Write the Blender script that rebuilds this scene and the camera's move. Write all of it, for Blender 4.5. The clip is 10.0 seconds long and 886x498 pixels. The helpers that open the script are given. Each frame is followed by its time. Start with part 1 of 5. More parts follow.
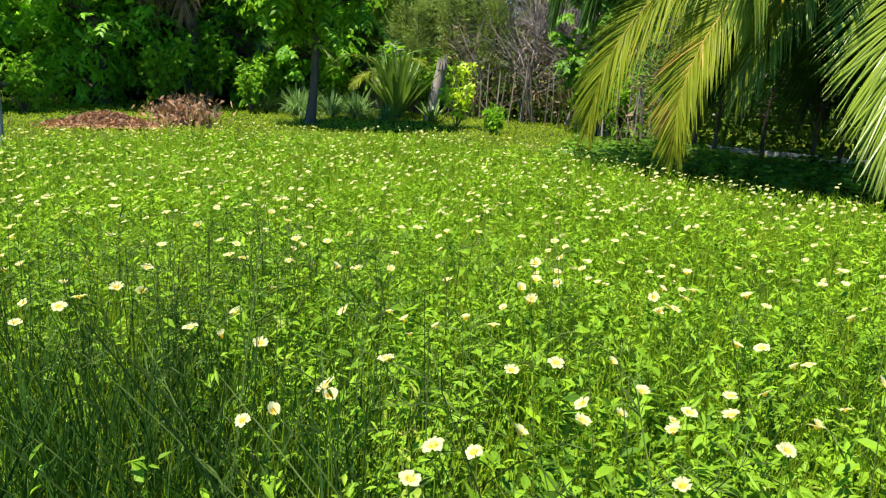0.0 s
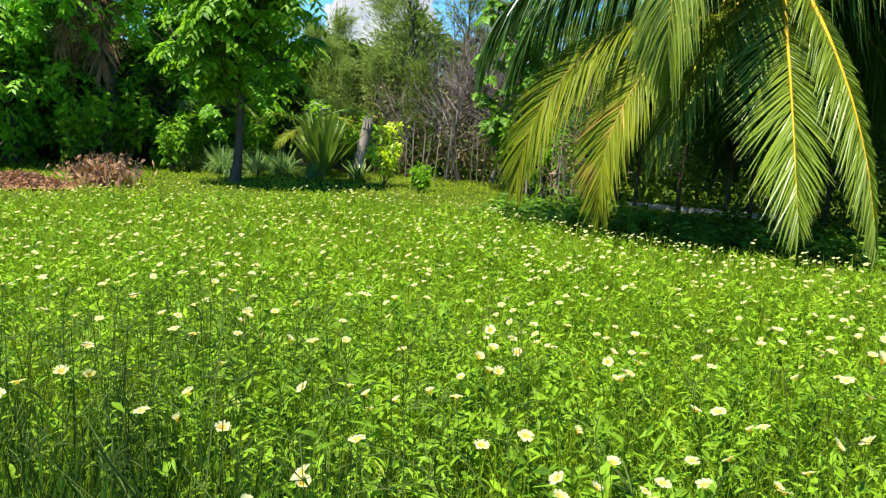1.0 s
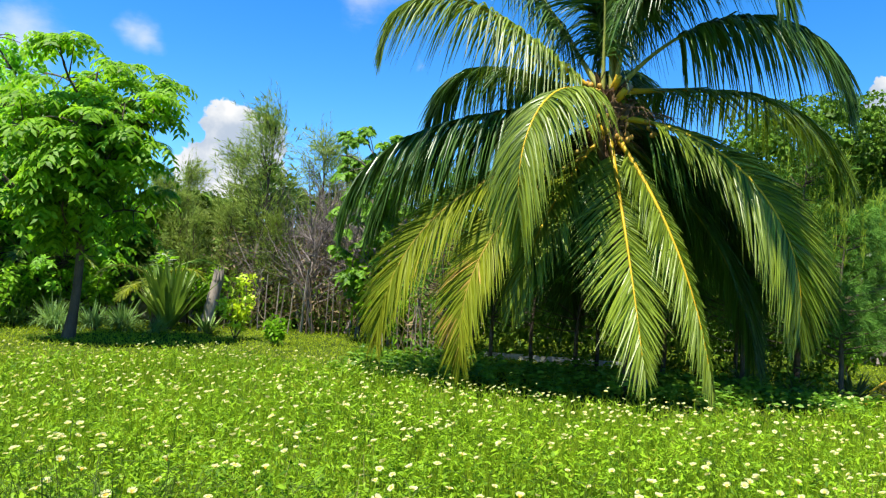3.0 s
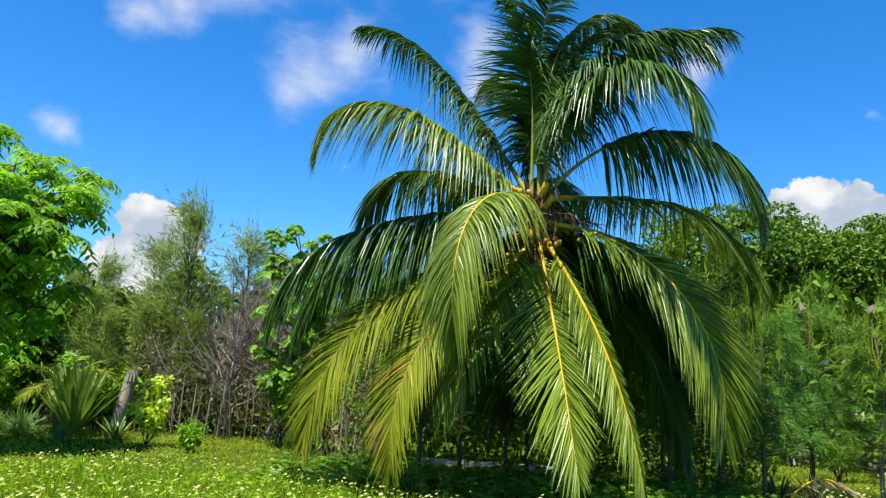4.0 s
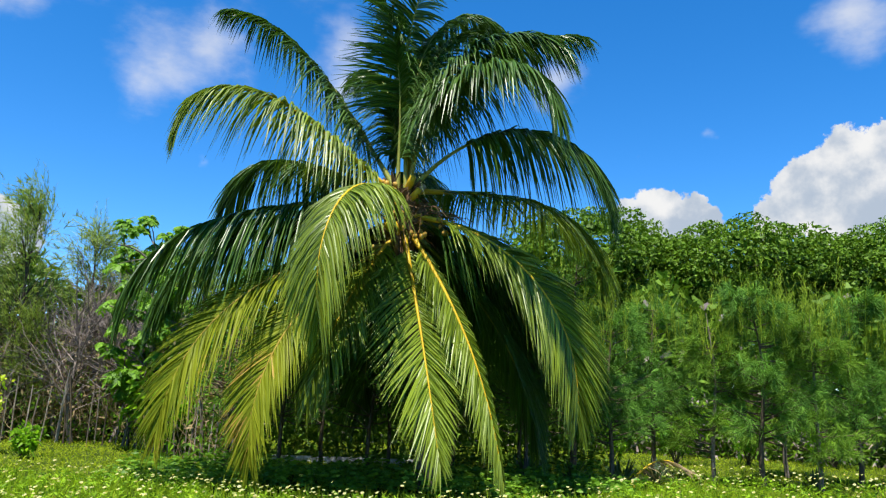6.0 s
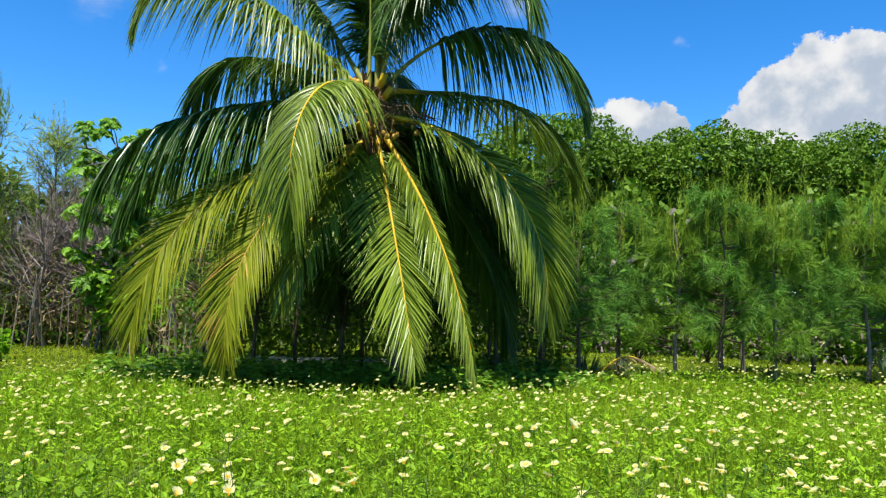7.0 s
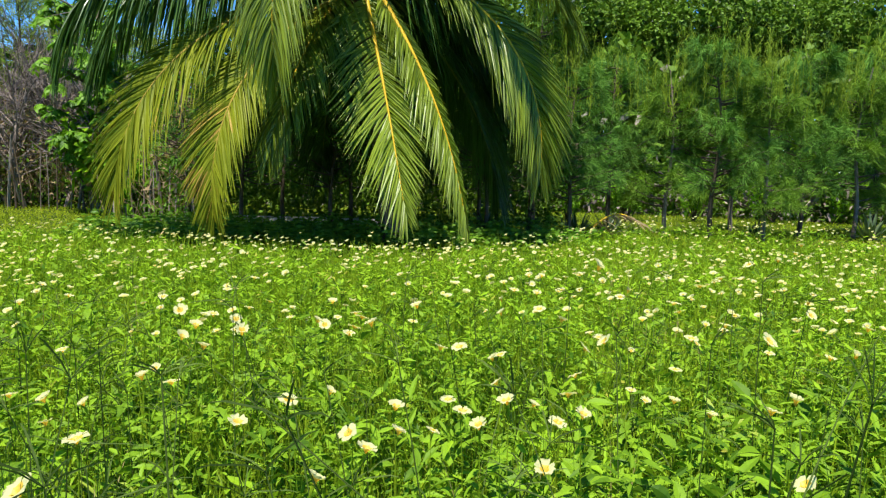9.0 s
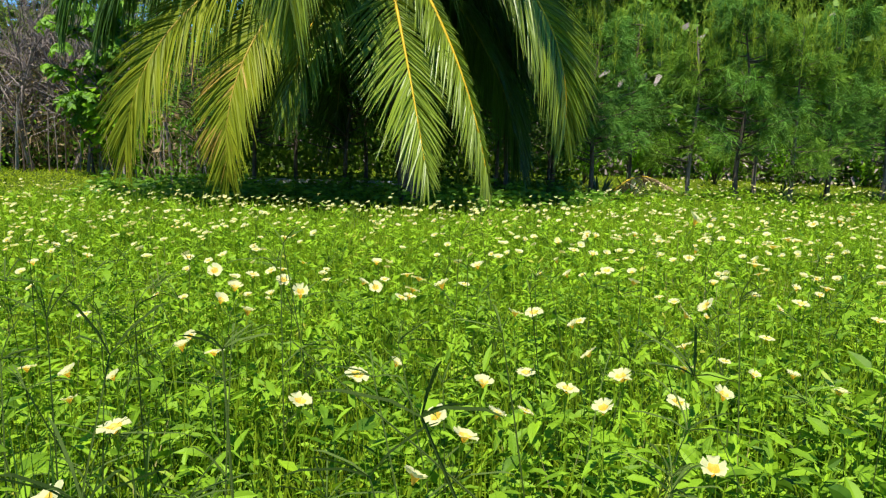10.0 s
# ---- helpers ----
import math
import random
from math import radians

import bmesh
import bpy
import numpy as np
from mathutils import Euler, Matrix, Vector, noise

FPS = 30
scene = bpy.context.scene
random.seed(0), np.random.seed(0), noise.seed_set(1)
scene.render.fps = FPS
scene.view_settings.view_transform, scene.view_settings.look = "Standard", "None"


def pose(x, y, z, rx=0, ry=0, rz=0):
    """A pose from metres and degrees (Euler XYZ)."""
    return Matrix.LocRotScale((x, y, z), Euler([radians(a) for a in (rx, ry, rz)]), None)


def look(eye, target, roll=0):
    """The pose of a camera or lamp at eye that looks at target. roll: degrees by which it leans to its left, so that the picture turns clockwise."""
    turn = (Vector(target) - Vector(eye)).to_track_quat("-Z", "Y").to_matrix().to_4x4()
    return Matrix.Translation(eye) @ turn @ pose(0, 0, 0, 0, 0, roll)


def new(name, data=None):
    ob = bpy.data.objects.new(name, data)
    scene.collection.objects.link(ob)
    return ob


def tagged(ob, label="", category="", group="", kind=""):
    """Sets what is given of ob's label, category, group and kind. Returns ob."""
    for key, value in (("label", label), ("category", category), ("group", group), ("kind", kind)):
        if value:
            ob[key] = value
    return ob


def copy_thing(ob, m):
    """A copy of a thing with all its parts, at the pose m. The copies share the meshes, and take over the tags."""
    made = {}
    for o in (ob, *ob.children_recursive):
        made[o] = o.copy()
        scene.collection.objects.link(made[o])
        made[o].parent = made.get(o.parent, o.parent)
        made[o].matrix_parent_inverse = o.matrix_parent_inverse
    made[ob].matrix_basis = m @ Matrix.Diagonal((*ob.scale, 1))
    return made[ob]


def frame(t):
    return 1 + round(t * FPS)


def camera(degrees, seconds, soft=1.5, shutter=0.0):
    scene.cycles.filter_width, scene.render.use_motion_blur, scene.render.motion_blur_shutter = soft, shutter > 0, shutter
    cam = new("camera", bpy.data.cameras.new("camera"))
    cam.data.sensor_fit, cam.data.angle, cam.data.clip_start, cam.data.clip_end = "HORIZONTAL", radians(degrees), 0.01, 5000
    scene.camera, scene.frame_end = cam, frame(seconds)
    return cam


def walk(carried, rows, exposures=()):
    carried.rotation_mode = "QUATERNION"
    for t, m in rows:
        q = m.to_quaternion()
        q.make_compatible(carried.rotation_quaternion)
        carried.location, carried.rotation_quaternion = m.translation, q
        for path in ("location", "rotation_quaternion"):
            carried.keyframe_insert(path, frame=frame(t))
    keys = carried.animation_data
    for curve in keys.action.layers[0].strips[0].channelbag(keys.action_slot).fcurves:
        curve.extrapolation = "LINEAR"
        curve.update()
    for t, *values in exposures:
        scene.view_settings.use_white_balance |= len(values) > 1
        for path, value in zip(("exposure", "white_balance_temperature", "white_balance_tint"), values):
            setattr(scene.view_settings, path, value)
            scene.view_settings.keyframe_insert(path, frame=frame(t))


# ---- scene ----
cam = camera(61.7, 10.0, soft=1.25)
PATH = [
    (0, (0.621, -0.44, 1.192), (-0.396, 1.214, 0.712), 2.9),
    (0.5, (0.552, -0.48, 1.21), (-0.377, 1.244, 0.804), 3.2),
    (1, (0.517, -0.482, 1.233), (-0.341, 1.295, 0.908), 3.1),
    (1.5, (0.504, -0.481, 1.255), (-0.277, 1.346, 1.028), 3.1),
    (2, (0.476, -0.49, 1.255), (-0.223, 1.379, 1.115), 3.2),
    (2.5, (0.421, -0.49, 1.233), (-0.183, 1.416, 1.209), 3.0),
    (2.7, (0.407, -0.512, 1.241), (-0.16, 1.406, 1.262), 3.0),
    (3.8, (0.325, -0.469, 1.306), (-0.04, 1.471, 1.626), 3.2),
    (4, (0.276, -0.503, 1.291), (-0.043, 1.436, 1.662), 3.1),
    (4.5, (0.259, -0.518, 1.255), (0.05, 1.414, 1.731), 2.8),
    (5, (0.238, -0.537, 1.23), (0.129, 1.395, 1.738), 2.6),
    (5.5, (0.246, -0.515, 1.17), (0.231, 1.425, 1.654), 2.2),
    (5.7, (0.266, -0.489, 1.174), (0.276, 1.459, 1.627), 2.1),
    (6.8, (0.203, -0.484, 1.049), (0.331, 1.502, 1.252), 1.7),
    (7, (0.204, -0.475, 1.038), (0.344, 1.514, 1.194), 1.6),
    (7.5, (0.19, -0.475, 1.02), (0.358, 1.518, 1.054), 1.6),
    (8, (0.19, -0.45, 1.024), (0.372, 1.541, 0.964), 1.5),
    (8.5, (0.179, -0.379, 0.98), (0.37, 1.607, 0.838), 1.6),
    (9, (0.125, -0.296, 0.955), (0.318, 1.684, 0.745), 1.5),
    (9.5, (0.05, -0.16, 0.928), (0.235, 1.813, 0.662), 1.6),
    (10, (-0.006, -0.033, 0.892), (0.169, 1.936, 0.589), 1.5),
]
walk(cam, [(t, look(eye, aim, roll)) for t, eye, aim, roll in PATH], exposures=((0.0, 1.24), (2.5, 1.22), (4.5, 1.05), (7.0, 1.0), (10.0, 0.95)))

# ---------------------------------------------------------------- light
SUN_DIR = Vector((-0.14, -0.36, 1.0)).normalized()
sun_data = bpy.data.lights.new("sun", "SUN")
sun_data.energy, sun_data.angle, sun_data.color = 5.0, radians(0.53), (1.0, 0.95, 0.86)
sun = new("sun", sun_data)
sun.matrix_world = look(SUN_DIR * 50, (0, 0, 0))

world = bpy.data.worlds.new("sky")
scene.world = world
world.use_nodes = True
wt = world.node_tree
wt.nodes.clear()


def wn(kind, **values):
    n = wt.nodes.new(kind)
    for k, v in values.items():
        n.inputs[k.replace("_", " ")].default_value = v
    return n


def wmath(op, a, b=None, clamp=False):
    n = wt.nodes.new("ShaderNodeMath")
    n.operation, n.use_clamp = op, clamp
    for i, v in enumerate((a, b)):
        if v is None:
            continue
        if isinstance(v, (int, float)):
            n.inputs[i].default_value = v
        else:
            wt.links.new(v, n.inputs[i])
    return n.outputs[0]


sky = wt.nodes.new("ShaderNodeTexSky")
sky.sky_type, sky.sun_disc = "NISHITA", False
sky.sun_elevation = math.asin(SUN_DIR.z)
sky.sun_rotation = math.atan2(SUN_DIR.x, SUN_DIR.y)
sky.altitude, sky.air_density, sky.dust_density, sky.ozone_density = 2200, 1.0, 0.0, 4.0
rich = wn("ShaderNodeHueSaturation", Hue=0.501, Saturation=1.32, Value=1.0)
wt.links.new(sky.outputs[0], rich.inputs["Color"])
coord = wt.nodes.new("ShaderNodeTexCoord").outputs["Generated"]


def direction(az, el):
    """Unit vector; az in degrees to the right of +y."""
    a, e = radians(az), radians(el)
    return (math.sin(a) * math.cos(e), math.cos(a) * math.cos(e), math.sin(e))


def wnoise(scale, detail, rough=0.6, squash=None):
    n = wn("ShaderNodeTexNoise", Scale=scale, Detail=detail, Roughness=rough)
    if squash:
        m = wt.nodes.new("ShaderNodeMapping")
        m.inputs["Scale"].default_value = squash
        wt.links.new(coord, m.inputs[0])
        wt.links.new(m.outputs[0], n.inputs["Vector"])
    else:
        wt.links.new(coord, n.inputs["Vector"])
    return n.outputs["Fac"]


def warped(amount, scale):
    n = wn("ShaderNodeTexNoise", Scale=scale, Detail=5, Roughness=0.6)
    wt.links.new(coord, n.inputs["Vector"])
    off = wt.nodes.new("ShaderNodeVectorMath")
    off.operation = "MULTIPLY_ADD"
    wt.links.new(n.outputs["Color"], off.inputs[0])
    off.inputs[1].default_value = (amount, amount, amount)
    low = wt.nodes.new("ShaderNodeVectorMath")
    low.operation = "ADD"
    wt.links.new(coord, off.inputs[2])
    wt.links.new(off.outputs[0], low.inputs[0])
    low.inputs[1].default_value = (-amount / 2, -amount / 2, -amount / 2)
    return low.outputs[0]


def blobs(rows, where, melt=0.0):
    """Union of round lobes on the sky: 1 in the middle, 0 at the rim, below outside; melt: how far they run together."""
    best = None
    for az, el, size in rows:
        d = wt.nodes.new("ShaderNodeVectorMath")
        d.operation = "DISTANCE"
        wt.links.new(where, d.inputs[0])
        d.inputs[1].default_value = direction(az, el)
        v = wmath("SUBTRACT", 1.0, wmath("DIVIDE", d.outputs["Value"], math.radians(size)))
        if best is None:
            best = v
        elif melt:
            n = wt.nodes.new("ShaderNodeMath")
            n.operation = "SMOOTH_MAX"
            wt.links.new(best, n.inputs[0])
            wt.links.new(v, n.inputs[1])
            n.inputs[2].default_value = melt
            best = n.outputs[0]
        else:
            best = wmath("MAXIMUM", best, v)
    return best


def ramp01(v, lo, hi):
    n = wt.nodes.new("ShaderNodeMapRange")
    n.interpolation_type = "SMOOTHSTEP"
    n.inputs["From Min"].default_value, n.inputs["From Max"].default_value = lo, hi
    wt.links.new(v, n.inputs["Value"])
    return n.outputs[0]


CUMULUS = (
    (-31.4, 9.4, 2.9), (-29.8, 9.6, 2.2), (-32.9, 7.8, 2.4), (-30.0, 7.2, 2.6), (-34.0, 5.2, 2.4),
    (18.0, 13.4, 2.3), (16.0, 12.9, 1.9), (20.3, 12.9, 2.1),
    (26.2, 13.4, 2.3), (28.4, 14.8, 3.0), (30.9, 16.0, 3.2), (34.2, 15.6, 3.6), (38.5, 15.5, 4.6), (32.0, 13.0, 3.2),
)
WISPS = (
    (-33.8, 25.4, 2.4), (-31.0, 26.4, 2.6), (-27.5, 28.4, 3.2), (-22.0, 31.4, 4.6), (-16.0, 33.0, 4.8), (-10.5, 33.6, 4.4), (-5.5, 33.6, 4.0),
    (-20.6, 23.0, 3.2), (-22.4, 21.0, 2.4), (-17.6, 24.4, 2.4), (-7.5, 26.4, 2.4), (-7.7, 23.6, 2.0), (10.6, 23.4, 2.2),
    (-17.5, 15.9, 0.6), (21.4, 18.8, 0.9), (22.3, 18.9, 0.7), (16.1, 17.9, 0.5), (-38.2, 16.3, 1.6), (-45.5, 14.8, 3.2), (32.2, 25.4, 2.4),
)
fine = wnoise(26, 9, 0.62)
lumps = wnoise(9, 4, 0.5)
puff = wmath("ADD", blobs(CUMULUS, warped(0.05, 14)), wmath("ADD", wmath("MULTIPLY", wmath("SUBTRACT", fine, 0.5), 1.1), wmath("MULTIPLY", wmath("SUBTRACT", lumps, 0.5), 0.9)))
cumulus = ramp01(puff, 0.0, 0.10)
veil = wmath("ADD", blobs(WISPS, warped(0.12, 5.0), 0.5), wmath("ADD", wmath("MULTIPLY", wmath("SUBTRACT", wnoise(7, 10, 0.6, (1, 1, 2.2)), 0.50), 1.5), wmath("MULTIPLY", wmath("SUBTRACT", wnoise(22, 8, 0.65, (1, 1, 2.0)), 0.50), 0.7)))
wisps = wmath("MULTIPLY", ramp01(veil, -0.2, 1.3), 0.66)
shade = wn("ShaderNodeMixRGB")
shade.inputs[1].default_value, shade.inputs[2].default_value = (0.52, 0.61, 0.74, 1), (1.0, 1.0, 1.0, 1)
wt.links.new(ramp01(wmath("ADD", wnoise(14, 6, 0.55), wmath("MULTIPLY", puff, -0.10)), 0.34, 0.60), shade.inputs[0])
bg_sky = wn("ShaderNodeBackground", Strength=0.125)
wt.links.new(rich.outputs[0], bg_sky.inputs[0])
bg_cloud = wn("ShaderNodeBackground", Strength=0.45)
wt.links.new(shade.outputs[0], bg_cloud.inputs[0])
mix = wt.nodes.new("ShaderNodeMixShader")
wt.links.new(wmath("MAXIMUM", cumulus, wisps, True), mix.inputs[0])
wt.links.new(bg_sky.outputs[0], mix.inputs[1])
wt.links.new(bg_cloud.outputs[0], mix.inputs[2])
wt.links.new(mix.outputs[0], wt.nodes.new("ShaderNodeOutputWorld").inputs[0])


# ---------------------------------------------------------------- materials
def nodes_of(name):
    m = bpy.data.materials.new(name)
    m.use_nodes = True
    m.node_tree.nodes.clear()
    return m, m.node_tree


def tnode(t, kind, **values):
    n = t.nodes.new(kind)
    for k, v in values.items():
        n.inputs[k.replace("_", " ")].default_value = v
    return n


def ramp(t, stops):
    n = t.nodes.new("ShaderNodeValToRGB")
    e = n.color_ramp.elements
    while len(e) < len(stops):
        e.new(0.5)
    for i, (p, c) in enumerate(stops):
        e[i].position, e[i].color = p, (*c, 1)
    return n


def leafy(name, dark, light, rough=0.45, through_light=0.35, patch=0.6, per_object=False, odd=None, spec=0.5):
    """Leaf: colour differs from leaf to leaf and from patch to patch; lets some light through."""
    m, t = nodes_of(name)
    geo = t.nodes.new("ShaderNodeObjectInfo" if per_object else "ShaderNodeNewGeometry")
    rnd = geo.outputs["Random" if per_object else "Random Per Island"]
    pos = t.nodes.new("ShaderNodeTexCoord").outputs["Object"]
    big = tnode(t, "ShaderNodeTexNoise", Scale=patch, Detail=3)
    t.links.new(pos, big.inputs["Vector"])
    small = tnode(t, "ShaderNodeTexNoise", Scale=60.0, Detail=3)
    t.links.new(pos, small.inputs["Vector"])
    mixv = tnode(t, "ShaderNodeMath")
    mixv.operation = "MULTIPLY_ADD"
    t.links.new(rnd, mixv.inputs[0])
    mixv.inputs[1].default_value = 0.55
    sub = tnode(t, "ShaderNodeMath")
    sub.operation = "MULTIPLY_ADD"
    t.links.new(big.outputs["Fac"], sub.inputs[0])
    sub.inputs[1].default_value, sub.inputs[2].default_value = 1.3, -0.45
    t.links.new(sub.outputs[0], mixv.inputs[2])
    add = tnode(t, "ShaderNodeMath")
    add.operation = "MULTIPLY_ADD"
    t.links.new(small.outputs["Fac"], add.inputs[0])
    add.inputs[1].default_value = 0.25
    t.links.new(mixv.outputs[0], add.inputs[2])
    stops = [(0.1, dark), (0.75, light)]
    if odd:
        stops += [(0.985, light), (1.0, odd)]
    col = ramp(t, stops)
    t.links.new(add.outputs[0], col.inputs[0])
    p = tnode(t, "ShaderNodeBsdfPrincipled", Roughness=rough)
    p.inputs["Specular IOR Level"].default_value = spec
    t.links.new(col.outputs[0], p.inputs["Base Color"])
    tr = t.nodes.new("ShaderNodeBsdfTranslucent")
    warm = tnode(t, "ShaderNodeMixRGB", Fac=0.6)
    warm.blend_type = "MULTIPLY"
    warm.inputs[2].default_value = (1.0, 1.0, 0.35, 1)
    t.links.new(col.outputs[0], warm.inputs[1])
    gain = tnode(t, "ShaderNodeHueSaturation", Value=1.7)
    t.links.new(warm.outputs[0], gain.inputs["Color"])
    t.links.new(gain.outputs[0], tr.inputs[0])
    mx = tnode(t, "ShaderNodeMixShader", Fac=through_light)
    t.links.new(p.outputs[0], mx.inputs[1])
    t.links.new(tr.outputs[0], mx.inputs[2])
    t.links.new(mx.outputs[0], t.nodes.new("ShaderNodeOutputMaterial").inputs[0])
    return m


def rough_stuff(name, a, b, scale=4.0, rough=0.85, bump=0.4, fine_scale=40.0, stretch=(1, 1, 1), spec=0.3):
    """Bark, wood, concrete, soil: two scales of colour and relief."""
    m, t = nodes_of(name)
    pos = t.nodes.new("ShaderNodeTexCoord").outputs["Object"]
    mp = t.nodes.new("ShaderNodeMapping")
    mp.inputs["Scale"].default_value = stretch
    t.links.new(pos, mp.inputs[0])
    n1 = tnode(t, "ShaderNodeTexNoise", Scale=scale, Detail=5)
    n2 = tnode(t, "ShaderNodeTexNoise", Scale=fine_scale, Detail=6, Roughness=0.7)
    for n in (n1, n2):
        t.links.new(mp.outputs[0], n.inputs["Vector"])
    mixn = tnode(t, "ShaderNodeMixRGB", Fac=0.45)
    t.links.new(n1.outputs["Fac"], mixn.inputs[1])
    t.links.new(n2.outputs["Fac"], mixn.inputs[2])
    col = ramp(t, [(0.32, a), (0.68, b)])
    t.links.new(mixn.outputs[0], col.inputs[0])
    p = tnode(t, "ShaderNodeBsdfPrincipled", Roughness=rough)
    p.inputs["Specular IOR Level"].default_value = spec
    t.links.new(col.outputs[0], p.inputs["Base Color"])
    bp = tnode(t, "ShaderNodeBump", Strength=bump, Distance=0.02)
    t.links.new(mixn.outputs[0], bp.inputs["Height"])
    t.links.new(bp.outputs[0], p.inputs["Normal"])
    t.links.new(p.outputs[0], t.nodes.new("ShaderNodeOutputMaterial").inputs[0])
    return m


